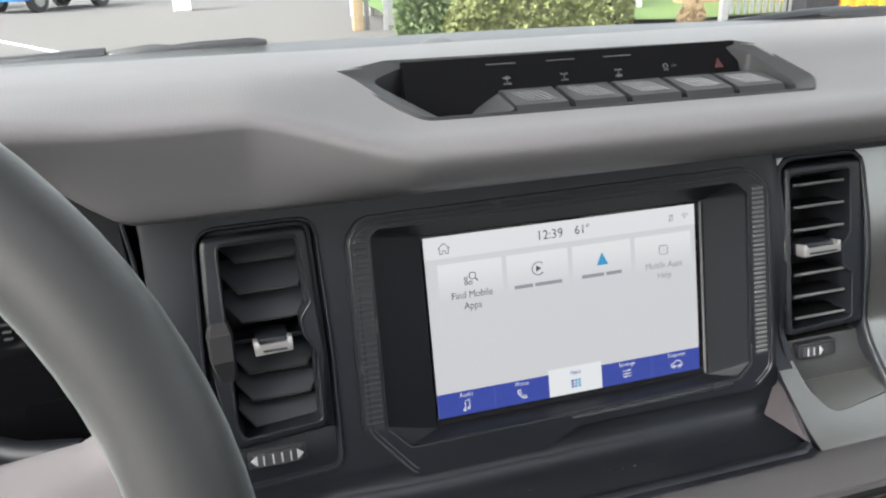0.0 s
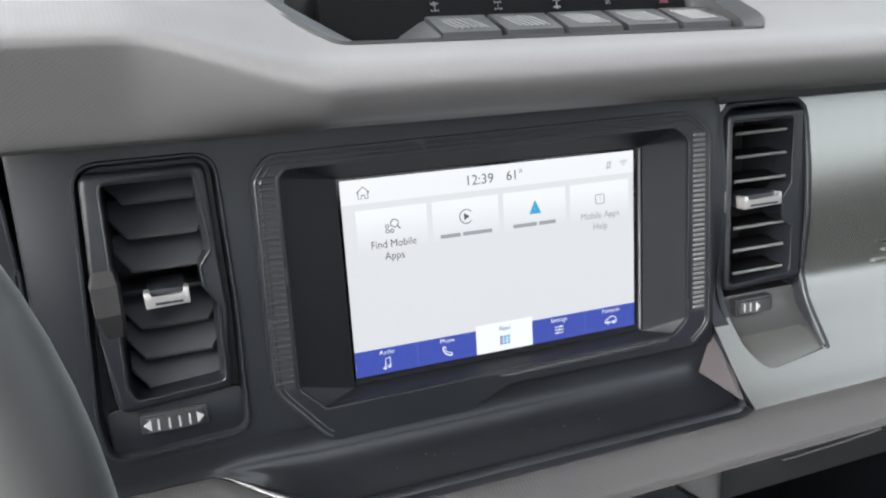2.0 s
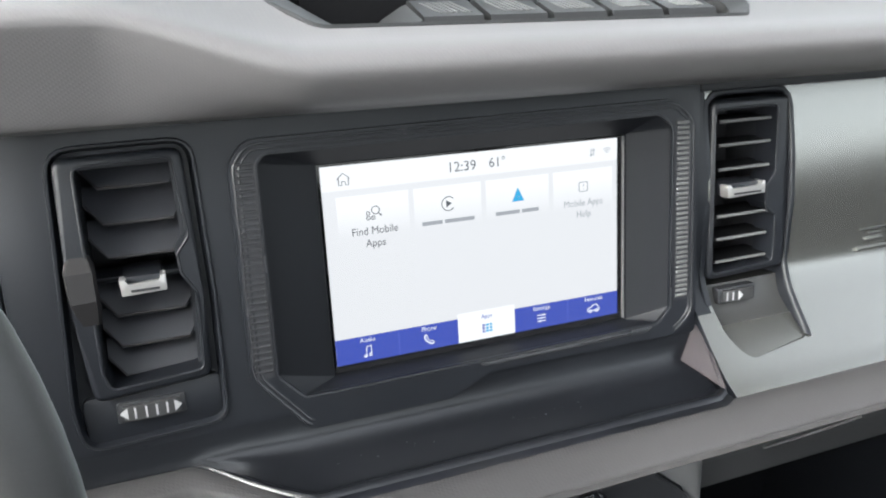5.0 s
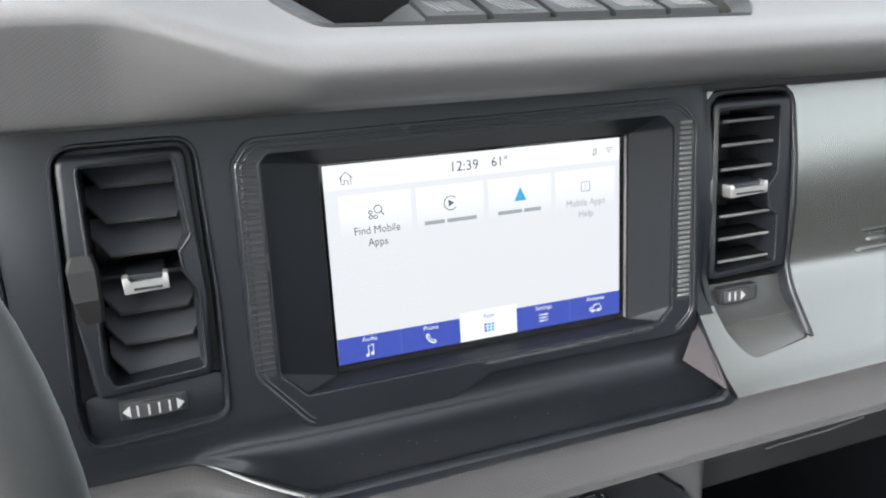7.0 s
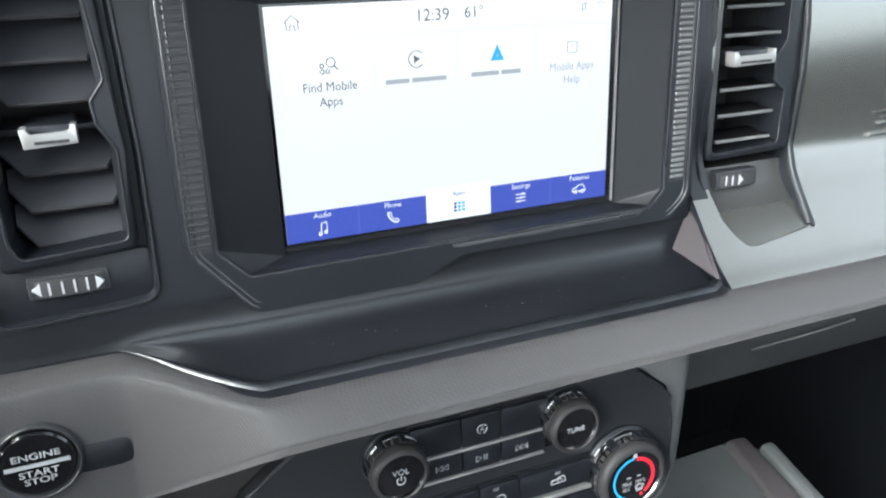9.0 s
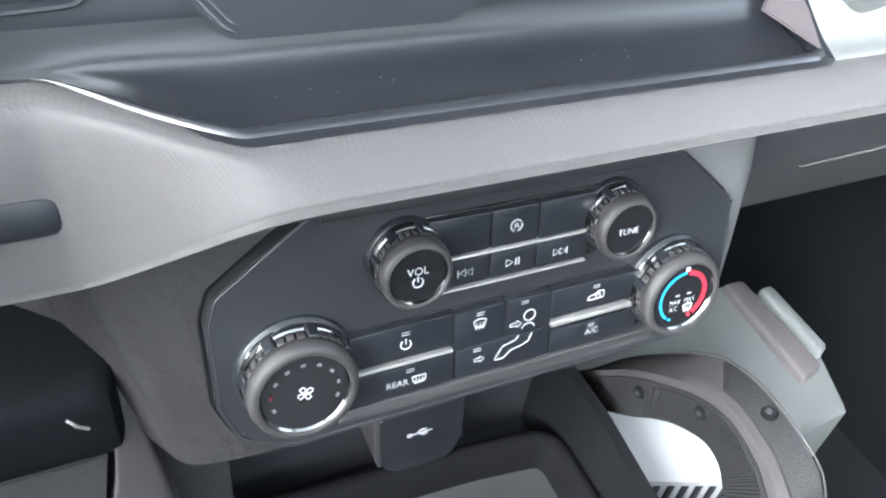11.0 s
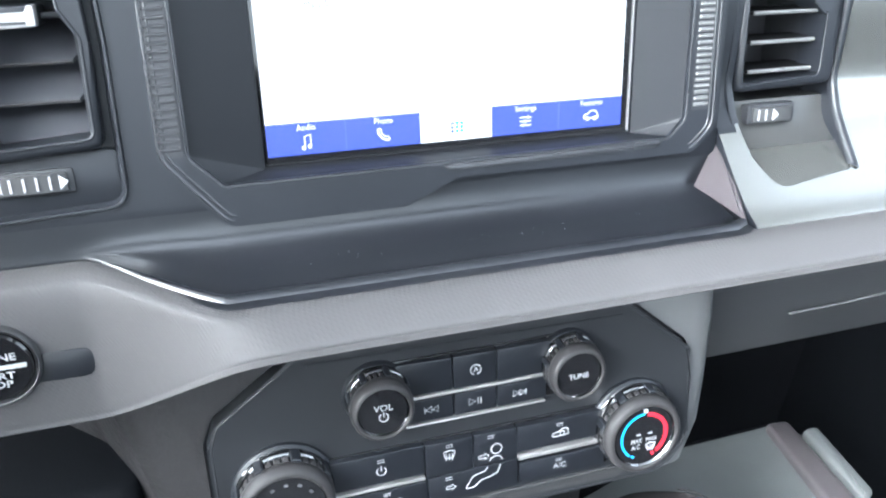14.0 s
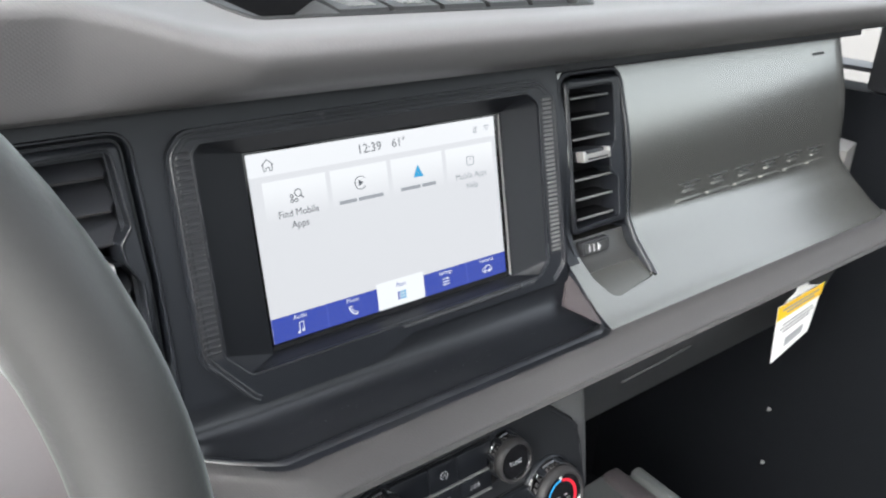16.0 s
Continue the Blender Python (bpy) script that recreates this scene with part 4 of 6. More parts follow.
for x in (-0.051, 0.051):
    ui("divider", [flat(x - 0.0002, x + 0.0002, -0.0517, -0.0378, 0.0002)], UI_BLUE_LINE)
T = U - 0.0002
ui("clock", [lettering("12:39", -0.0105, 0.0447, 0.0054, T, bold=0.0)], UI_TEXT)
ui("temperature", [lettering("61\u00b0", 0.0098, 0.0450, 0.0052, T, bold=0.0)], UI_TEXT)
W4 = 0.00045
ui("home_icon", [stroke([(-0.0770, 0.0448), (-0.0737, 0.0478), (-0.0704, 0.0448)], W4, T), stroke([(-0.0762, 0.0452), (-0.0762, 0.0418), (-0.0746, 0.0418), (-0.0746, 0.0436), (-0.0728, 0.0436), (-0.0728, 0.0418), (-0.0712, 0.0418), (-0.0712, 0.0452)], W4, T)], UI_TEXT)
ui("signal_icon", [stroke([(0.0672, 0.0428), (0.0672, 0.0468)], W4, T), stroke([(0.0664, 0.0438), (0.0672, 0.0428), (0.0680, 0.0438)], 0.0003, T), stroke([(0.0688, 0.0428), (0.0688, 0.0468)], W4, T), stroke([(0.0680, 0.0458), (0.0688, 0.0468), (0.0696, 0.0458)], 0.0003, T)], UI_FAINT)
ui("wifi_icon", [stroke(arc(0.0775, 0.0430, r, 50, 130, 8), 0.0004, T) for r in (0.0012, 0.0024, 0.0036)], UI_FAINT)
cx = -0.0595
ui("search_icon", [stroke(arc(cx + 0.0010, 0.0276, 0.0020, 0, 360, 20), W4, T), stroke([(cx + 0.0024, 0.0261), (cx + 0.0040, 0.0244)], 0.0006, T), stroke(arc(cx - 0.0030, 0.0263, 0.0009, 0, 360, 10), W4, T), stroke(arc(cx - 0.0030, 0.0238, 0.0009, 0, 360, 10), W4, T), stroke(arc(cx - 0.0005, 0.0238, 0.0009, 0, 360, 10), W4, T)], UI_TEXT)
cx = -0.0190
ui("play_icon", [stroke(arc(cx, 0.0262, 0.0037, 40, 320, 24), W4, T), prism([(cx - 0.0012, 0.0281), (cx + 0.0020, 0.0262), (cx - 0.0012, 0.0243)], T - 0.0001, T + 0.0001)], UI_TEXT)
cx = 0.0215
ui("arrow_icon", [prism([(cx, 0.0302), (cx + 0.0036, 0.0228), (cx + 0.0012, 0.0228), (cx, 0.0258), (cx - 0.0012, 0.0228), (cx - 0.0036, 0.0228)], T - 0.0001, T + 0.0001), prism([(cx, 0.0252), (cx + 0.0014, 0.0228), (cx - 0.0014, 0.0228)], T - 0.0001, T + 0.0001)], UI_CYAN, "cyan arrowhead icon")
cx = 0.0620
ui("help_icon", [stroke(rounded([(cx - 0.0027, 0.0289), (cx + 0.0027, 0.0289), (cx + 0.0027, 0.0237), (cx - 0.0027, 0.0237)], 0.0007, 2), W4, T, closed=True), lettering("?", cx, 0.0263, 0.0030, T)], UI_FAINT)
ui("caption", [lettering("Find Mobile", -0.0595, 0.0172, 0.0041, T, bold=0.0, squeeze=0.92), lettering("Apps", -0.0595, 0.0108, 0.0041, T, bold=0.0, squeeze=0.92)], UI_TEXT)
ui("caption", [lettering("Mobile Apps", 0.0620, 0.0172, 0.0039, T, bold=0.0, squeeze=0.92), lettering("Help", 0.0620, 0.0108, 0.0039, T, bold=0.0, squeeze=0.92)], UI_FAINT)
# product names stand as plain bars
ui("caption_bar", [flat(-0.0340, -0.0228, 0.0160, 0.0180, 0.0003), flat(-0.0214, -0.0046, 0.0160, 0.0180, 0.0003)], UI_FAINT)
ui("caption_bar", [flat(0.0080, 0.0222, 0.0162, 0.0182, 0.0003), flat(0.0236, 0.0338, 0.0162, 0.0182, 0.0003)], UI_FAINT)
for cx, word, mat in ((-0.068, "Audio", UI_WHITE), (-0.034, "Phone", UI_WHITE), (0.0, "Apps", UI_BLUE), (0.034, "Settings", UI_WHITE), (0.068, "Features", UI_WHITE)):
    ui("caption", [lettering(word, cx, -0.0400 if cx else -0.0388, 0.0026, T, bold=0.0, squeeze=0.95)], mat)
ui("note_icon", [stroke([(-0.0690, -0.0488), (-0.0690, -0.0438), (-0.0664, -0.0432), (-0.0664, -0.0482)], W4, T), stroke(arc(-0.0696, -0.0488, 0.0006, 0, 360, 10), 0.0006, T), stroke(arc(-0.0670, -0.0482, 0.0006, 0, 360, 10), 0.0006, T)], UI_WHITE)
ui("phone_icon", [stroke(curve([(-0.0362, -0.0434), (-0.0366, -0.0448), (-0.0350, -0.0474), (-0.0326, -0.0486), (-0.0314, -0.0480)], 4), 0.0008, T), stroke(curve([(-0.0362, -0.0434), (-0.0352, -0.0436), (-0.0350, -0.0452), (-0.0338, -0.0468), (-0.0322, -0.0470), (-0.0314, -0.0480)], 4), 0.0004, T)], UI_WHITE)
for i in range(3):
    for j in range(3):
        ui("apps_dot", [flat(-0.0028 + 0.0022 * i, -0.0012 + 0.0022 * i, -0.0482 + 0.0018 * j, -0.0469 + 0.0018 * j, 0.0002)], UI_BLUE if i == 0 else UI_CYAN)
for j in range(3):
    ui("settings_line", [flat(0.0312, 0.0368, -0.0480 + 0.0018 * j, -0.0475 + 0.0018 * j, 0.0002), flat(0.0325 + 0.0012 * j, 0.0333 + 0.0012 * j, -0.0484 + 0.0018 * j, -0.0471 + 0.0018 * j, 0.0002)], UI_WHITE)
ui("car_icon", [stroke(rounded([(0.0640, -0.0472), (0.0645, -0.0455), (0.0665, -0.0450), (0.0675, -0.0438), (0.0703, -0.0438), (0.0712, -0.0452), (0.0720, -0.0472)], 0.0004, 2), W4, T, closed=True), stroke(arc(0.0660, -0.0474, 0.0008, 0, 360, 10), W4, T), stroke(arc(0.0700, -0.0474, 0.0008, 0, 360, 10), W4, T)], UI_WHITE)

# ---- air vents ----
def vent(base, label, y0, outer, inner, slat_x, slat_zs, slat_y, tilt, tab, cavity, scroll, marks, edge):
    v = thing("air_vent", base, DASH, label, "air vent", "dashboard air vents")
    rim = part("frame", prism(rounded(outer, 0.005, 3), y0, 0.012, 0.0030, 4), BLACK, v, "black frame with a notched side")
    carve(rim, [prism(rounded(inner, 0.003, 3), -0.06, 0.06)])
    part("frame_edge", bead(grown(rounded(inner, 0.003, 3), -0.0008), y0 + 0.0002, 0.0007), BLACK, v, "rounded inner edge", 60)
    x0, x1, z0, z1 = cavity
    part("cavity", band([(x0, z1), (x1, z1), (x1, z0), (x0, z0)], [(x0 + 0.001, z1 - 0.001), (x1 - 0.001, z1 - 0.001), (x1 - 0.001, z0 + 0.001), (x0 + 0.001, z0 + 0.001)], 0.006, 0.045), DARK, v, "black duct")
    part("duct_back", brick(x0, x1, 0.044, 0.047, z0, z1), DARK, v)
    for z in slat_zs:
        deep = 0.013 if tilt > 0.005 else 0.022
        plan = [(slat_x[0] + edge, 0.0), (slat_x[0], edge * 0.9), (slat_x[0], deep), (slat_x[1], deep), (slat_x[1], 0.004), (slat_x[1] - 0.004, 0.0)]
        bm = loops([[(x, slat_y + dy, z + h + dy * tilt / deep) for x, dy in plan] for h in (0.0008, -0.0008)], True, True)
        # Level slats near-black with pale edges, tilted ones lighter: light and shade in colour.
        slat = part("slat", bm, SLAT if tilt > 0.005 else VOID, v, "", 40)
        part("slat_edge", pipe([(slat_x[0] + 0.0002, slat_y + edge * 0.9, z + 0.0004 + edge * 0.9 * tilt / deep), (slat_x[0] + edge, slat_y, z), (slat_x[1] - 0.004, slat_y, z)][(0 if tilt > 0.005 else 1):], 0.0007 if tilt > 0.005 else 0.0010, 8), RINGGREY if tilt > 0.005 else KEYGREY, slat, "front edge, toned for the light it catches")
    zm, ty = tab[2], tab[3]
    part("middle_slat", brick(slat_x[0], slat_x[1], slat_y, slat_y + 0.022, zm - 0.0012, zm + 0.0012, 0.0005), BLACK, v)
    lever = part("lever", brick(tab[0] + 0.001, tab[1] - 0.001, ty + 0.004, slat_y + 0.012, zm - 0.0035, zm + 0.0042, 0.0012), BLACK, v, "black lever")
    bm = prism(rounded([(tab[0], zm - 0.0036), (tab[1], zm - 0.0030), (tab[1], zm + 0.0044), (tab[1] - 0.0022, zm + 0.0044), (tab[1] - 0.0026, zm + 0.0016), (tab[0] + 0.0026, zm + 0.0012), (tab[0] + 0.0022, zm + 0.0040), (tab[0] - 0.0006, zm + 0.0040)], 0.0006, 2), ty, ty + 0.007, 0.0005)
    part("lever_tip", bm, SATIN, lever, "silver lever tip")
    part("tip_groove", brick(tab[0] + 0.004, tab[1] - 0.003, ty - 0.0001, ty + 0.001, zm - 0.0022, zm - 0.0010), DARK, lever)
    sx0, sx1, sz0, sz1, sy = scroll
    bed = part("thumbwheel_bed", prism(rounded(quad(sx0, sx1, sz1, sz0), 0.0015, 3), sy, sy + 0.006, 0.0006), DARK, v, "black recess")
    rings = []
    for i in range(9):
        a = radians(-70 + 140 * i / 8)
        x = (sx0 + sx1) / 2 + math.sin(a) * (sx1 - sx0) * 0.44
        yy = sy - 0.0002 - 0.0024 * math.cos(a)
        rings.append([(x, yy, sz1 - 0.0014), (x, yy, sz0 + 0.0014), (x, sy + 0.003, sz0 + 0.0014), (x, sy + 0.003, sz1 - 0.0014)])
    roller = part("thumbwheel", loops(rings, True, True), GREYPLASTIC, v, "dark thumbwheel with white marks", 60)
    zc = (sz0 + sz1) / 2
    for kind, f in marks:
        x = sx0 + (sx1 - sx0) * f
        s = (x - (sx0 + sx1) / 2) / ((sx1 - sx0) * 0.44)
        yy = sy - 0.0003 - 0.0024 * math.sqrt(max(0.0, 1 - s * s))
        h = (sz1 - sz0) * 0.26
        if kind == "|":
            part("mark", brick(x - 0.0004, x + 0.0004, yy - 0.0003, yy + 0.001, zc - h, zc + h), MARK_INK, roller)
        else:
            d = 0.0016 * (1 if kind == ">" else -1)
            part("mark", prism([(x - d, zc + h * 1.1), (x + d, zc), (x - d, zc - h * 1.1)], yy - 0.0004, yy + 0.001), MARK_INK, roller)
    return v


left_vent = vent((-0.172, 0.0, -0.064), "black dashboard air vent with tilted slats and a silver lever", -0.0125,
    [(-0.2000, 0.0672), (-0.1475, 0.0680), (-0.1462, 0.0), (-0.1470, -0.0395), (-0.1985, -0.0430), (-0.2015, 0.0)],
    [(-0.1915, 0.0625), (-0.1530, 0.0640), (-0.1500, 0.0290), (-0.1558, 0.0215), (-0.1552, 0.0120), (-0.1495, 0.0020), (-0.1505, -0.0345), (-0.1900, -0.0370), (-0.1925, -0.0300)],
    (-0.1915, -0.1500), (0.0520, 0.0358, 0.0203, -0.0072, -0.0220, -0.0368), 0.001, 0.0150, (-0.1800, -0.1612, 0.0100, -0.0185), (-0.1945, -0.1485, -0.0400, 0.0670), (-0.1905, -0.1602, -0.0560, -0.0460, -0.0085), [("<", 0.1), ("|", 0.26), ("|", 0.42), ("|", 0.57), ("|", 0.72), (">", 0.88)], 0.0075)
part("surround", loops([[(x, y, z) for x, z in grown(VENT_L, d)] for d, y in ((-0.0014, -0.0100), (-0.0008, -0.0112), (0.0002, -0.0111), (0.0010, -0.0088), (0.0018, -0.0048), (0.0100, -0.0038))], True), BLACK, left_vent, "rounded lip of the vent's recess", 60)
part("scroll_plate", prism(rounded([(-0.2045, -0.0418), (-0.1428, -0.0400), (-0.1430, -0.0622), (-0.2040, -0.0652)], 0.004, 3), -0.0075, 0.01, 0.001), BLACK, left_vent, "black plate round the thumbwheel")
clip = loops([[(x, y, z) for x, y in o] for z, o in ((0.0250, [(-0.2005, -0.010), (-0.1990, -0.0125), (-0.1920, -0.0125), (-0.1910, -0.010)]), (0.0190, [(-0.2025, -0.010), (-0.2010, -0.0185), (-0.1905, -0.0165), (-0.1895, -0.010)]), (0.0060, [(-0.2020, -0.010), (-0.2005, -0.0195), (-0.1905, -0.0175), (-0.1895, -0.010)]), (0.0010, [(-0.2010, -0.010), (-0.1995, -0.0170), (-0.1905, -0.0160), (-0.1895, -0.010)]), (-0.0060, [(-0.1990, -0.010), (-0.1975, -0.0125), (-0.1915, -0.0125), (-0.1900, -0.010)]))], True, True)
part("clip", clip, RINGGREY, left_vent, "grey faceted clip on the vent's frame", 20)
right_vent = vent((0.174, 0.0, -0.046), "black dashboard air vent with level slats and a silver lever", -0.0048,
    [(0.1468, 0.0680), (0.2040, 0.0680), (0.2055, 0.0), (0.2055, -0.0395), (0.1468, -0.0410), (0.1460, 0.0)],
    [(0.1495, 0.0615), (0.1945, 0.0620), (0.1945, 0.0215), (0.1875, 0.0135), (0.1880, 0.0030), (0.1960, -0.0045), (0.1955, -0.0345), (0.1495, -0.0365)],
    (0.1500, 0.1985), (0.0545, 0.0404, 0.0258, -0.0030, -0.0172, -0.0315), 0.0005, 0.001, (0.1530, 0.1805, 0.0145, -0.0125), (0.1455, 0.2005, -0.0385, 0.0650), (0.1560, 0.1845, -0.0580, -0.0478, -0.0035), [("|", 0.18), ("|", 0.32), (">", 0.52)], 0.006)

PROFILE = sorted((z, y) for y, z in SIDE[:11])


def panel_y(z):
    """How far out the passenger panel stands at a height."""
    for (z0, y0), (z1, y1) in zip(PROFILE, PROFILE[1:]):
        if z0 <= z <= z1:
            return y0 + (y1 - y0) * (z - z0) / (z1 - z0)
    return PROFILE[-1][1]


DENSE = []
for p, q in zip(VENT_R, VENT_R[1:] + VENT_R[:1]):
    k = max(1, int((Vector(q) - Vector(p)).length / 0.004))
    DENSE += [tuple(Vector(p).lerp(Vector(q), i / k)) for i in range(k)]
low = min(range(len(DENSE)), key=lambda i: DENSE[i][1])
ARCH = [i % len(DENSE) for i in range(low, low + len(DENSE)) if DENSE[i % len(DENSE)][1] > (-0.0785 if DENSE[i % len(DENSE)][0] > 0.18 else -0.058)]
SHAPES = [(grown(DENSE, g), d) for g, d in ((-0.0036, 0.0010), (-0.0034, -0.0006), (-0.0024, -0.0014), (-0.0006, -0.0014), (0.0004, -0.0004), (0.0006, 0.0030))]
part("surround", loops([[(o[i][0], panel_y(o[i][1]) + (0.25 * d if d < 0 and o[i][0] < 0.15 else d), o[i][1]) for o, d in SHAPES] for i in ARCH], False), BLACK, right_vent, "black rounded frame round the vent's recess", 60)

# ---- start button ----
start = thing("start_button", (-0.1975, -0.030, -0.115), DASH, "round black engine start button with white print", "button")
SX, SZ, SY = -0.1975, -0.1148, -0.0296
part("bezel", turned([(0.0168, SY + 0.004), (0.0168, SY - 0.0015), (0.0158, SY - 0.0026), (0.0146, SY - 0.0016), (0.0144, SY + 0.004)], SX, SZ, 64), GREYPLASTIC, start, "dark grey ring", 50)
cap = part("cap", turned([(0.0140, SY + 0.004), (0.0140, SY - 0.0022), (0.0132, SY - 0.0030), (0.0001, SY - 0.0032)], SX, SZ, 64), GLOSS, start, "gloss black cap", 40)
ink("print", [lettering("ENGINE", SX, SZ + 0.0040, 0.0029, SY - 0.0033, bold=0.00006, squeeze=1.25), lettering("START", SX, SZ - 0.0036, 0.0029, SY - 0.0033, bold=0.00006, squeeze=1.25), lettering("STOP", SX, SZ - 0.0071, 0.0029, SY - 0.0033, bold=0.00006, squeeze=1.25), brick(SX - 0.0118, SX + 0.0118, SY - 0.0036, SY - 0.003, SZ - 0.0008, SZ + 0.0008)], cap, MARK_INK)
part("slot", prism(rounded([(SX + 0.0150, SZ + 0.0020), (SX + 0.0350, SZ + 0.0020), (SX + 0.0350, SZ - 0.0104), (SX + 0.0130, SZ - 0.0104)], [0, 0.0045, 0.0045, 0], 3), SY - 0.0006, SY + 0.01, 0.0008), BLACK, start, "black tab beside the button")

# ---- switch tray on top of the pad ----
tray = thing("switch_tray", (0.01, 0.01, 0.10), LEVEL, "black recess in the dash top with five grey switches", "switch tray")
rim_o = [(x, y, tray_z(y) + 0.0006) for x, y in TRAY_OUT]
t_in = rounded([(-0.080, -0.0150), (0.121, -0.0180), (0.128, -0.0100), (0.1200, 0.0225), (0.108, 0.0300), (-0.086, 0.0325), (-0.1070, 0.0210)], [0.012, 0.006, 0.010, 0.006, 0.004, 0.004, 0.006], 4)
part("rim", loops([[(x, y, z - 0.008) for x, y, z in rim_o], rim_o, [(x, y, tray_z(y) + 0.0012) for x, y in grown(TRAY_OUT, 0.0012)], [(x, y, tray_z(y) - 0.0034 + 0.05 * max(0.0, y + 0.018)) for x, y in t_in], [(x, y, 0.100) for x, y in t_in]], True), TRAYGREY, tray, "dark grey bevelled rim", 35)
part("floor", loops([[(x, y, 0.1015) for x, y in grown(t_in, -0.003)], [(x, y, 0.0995) for x, y in grown(t_in, -0.003)]], True, True), DARK, tray, "black floor")
PANEL_A, PANEL_B = Vector((0.0, 0.0170, 0.1150)), Vector((0.0, 0.0315, 0.1418))
part("backlight_panel", loops([[(x, y, z) for y, z in ((PANEL_A.y, PANEL_A.z), (PANEL_B.y, PANEL_B.z), (0.040, 0.136), (0.040, 0.105))] for x in (-0.088, 0.115)], True, True), VOID, tray, "black panel behind the switches")
for i in range(5):
    x0 = -0.0395 + 0.0326 * i
    x1 = x0 + 0.0292
    bm = loops([[(x, y, z) for y, z in ((-0.0118, 0.1005), (-0.0114, 0.1190), (-0.0090, 0.1227), (0.0128, 0.1268), (0.0152, 0.1261), (0.0158, 0.1005))] for x in (x0, x0 + 0.0030, x1 - 0.0030, x1)], True, True)
    for v in bm.verts:
        if v.co.x in (x0, x1) and v.co.z > 0.121:
            v.co.z -= 0.0022
    sw = part("switch", bm, TRAYGREY, tray, "charcoal switch with slanted ribs", 25)
    for j in range(6):
        a = x0 + 0.0090 + 0.0030 * j
        part("ridge", loops([[(a + s - 0.0052 * k / 0.014, -0.0050 + k, 0.1234 + k * 0.187 + h) for s, h in ((0.0, -0.0003), (0.0003, 0.0005), (0.0013, 0.0005), (0.0016, -0.0003))] for k in (0.0, 0.014)], True, True), GREYPLASTIC, sw)
part("end_block", loops([[(x, y, z) for y, z in ((-0.012, 0.1005), (-0.011, 0.1230 - d), (0.013, 0.1265 - d), (0.0155, 0.1005))] for x, d in ((-0.060, 0.016), (-0.052, 0.008), (-0.043, 0.0025), (-0.0405, 0.0015))], True, True), TRAYGREY, tray, "tapered end of the switch row")
part("front_strip", brick(-0.052, 0.124, -0.0165, -0.0142, 0.1005, 0.1165, 0.0008), BLACK, tray)


def tray_ink(name, cx, cz, shapes, mat, size=0.78):
    """Signs lie on the panel behind the switches."""
    bm = bmesh.new()
    for s in shapes:
        me = bpy.data.meshes.new("t")
        s.to_mesh(me)
        s.free()
        bm.from_mesh(me)
        bpy.data.meshes.remove(me)
    way = (PANEL_B - PANEL_A).normalized()
    off = Vector((0, -way.z, way.y))
    for v in bm.verts:
        f = (cz - PANEL_A.z) / way.z + v.co.z * size
        v.co = PANEL_A + Vector((cx + v.co.x * size, 0, 0)) + way * f + off * (0.0003 + max(-v.co.y, 0))
    part(name, bm, mat, tray, "", 0)


def axle(lock):
    out = [stroke([(-0.0022, 0.0022), (0.0022, 0.0022)], 0.0005, 0), stroke([(0, 0.0022), (0, -0.0022)], 0.0005, 0), stroke([(-0.0022, -0.0022), (0.0022, -0.0022)], 0.0005, 0)]
    for sx in (-1, 1):
        for sz in (-1, 1):
            out.append(stroke([(0.0022 * sx, 0.0022 * sz - 0.0007), (0.0022 * sx, 0.0022 * sz + 0.0007)], 0.0008, 0))
    if lock:
        out.append(stroke(arc(0.0, lock * 0.0022, 0.0011, 0, 360, 10), 0.0006, 0))
    return out


tray_ink("sign", -0.0310, 0.1292, axle(1), DIM_INK)
tray_ink("sign", 0.0028, 0.1292, axle(0), DIM_INK)
tray_ink("sign", 0.0360, 0.1292, axle(-1), DIM_INK)
tray_ink("sign", 0.0672, 0.1300, [lettering("OFF", 0.0058, 0.0008, 0.0020, 0), stroke(arc(-0.001, 0.0010, 0.0018, 0, 360, 10), 0.0007, 0), stroke([(-0.003, -0.0022), (-0.001, -0.0016), (0.001, -0.0022)], 0.0006, 0)], DIM_INK)
tray_ink("sign", 0.1015, 0.1300, [prism([(0.0, 0.0045), (0.0040, -0.0030), (-0.0040, -0.0030)], -0.0001, 0.0001)], DIM_RED)
for cx in (-0.033, 0.002, 0.037):
    tray_ink("slit", cx, 0.1378, [stroke([(-0.011, 0), (0.011, 0)], 0.0006, 0)], DIM_INK)

# ---- console, grab handle, footwells ----
console = thing("centre_console", (0.0, -0.08, -0.70), LEVEL, "black centre console with an open cubby and a rounded tray edge", "console")
part("cubby_back", brick(-0.125, 0.095, 0.0055, 0.012, -0.40, -0.235), DARK, console, "black back of the cubby")
part("cubby_side", loops([[(x, y, z) for y, z in ((0.005, -0.235), (0.005, -0.40), (-0.30, -0.40), (-0.30, -0.385), (-0.06, -0.372), (-0.028, -0.345), (-0.022, -0.250))] for x in (-0.150, -0.1195)], True, True), GRAINED, console, "grained black side of the cubby")
part("cubby_side", loops([[(x, y, z) for y, z in ((0.005, -0.235), (0.005, -0.40), (-0.30, -0.40), (-0.30, -0.332), (-0.107, -0.3225), (-0.061, -0.3150), (-0.022, -0.3150), (-0.012, -0.235))] for x in (0.0880, 0.0885, 0.0945, 0.0955)], True, True), CUBBY, console, "black side of the cubby")
TRAY = rounded([(-0.112, -0.30), (0.079, -0.30), (0.081, -0.036), (0.030, -0.030), (-0.112, -0.022)], [0, 0, 0.016, 0.02, 0.012], 5)
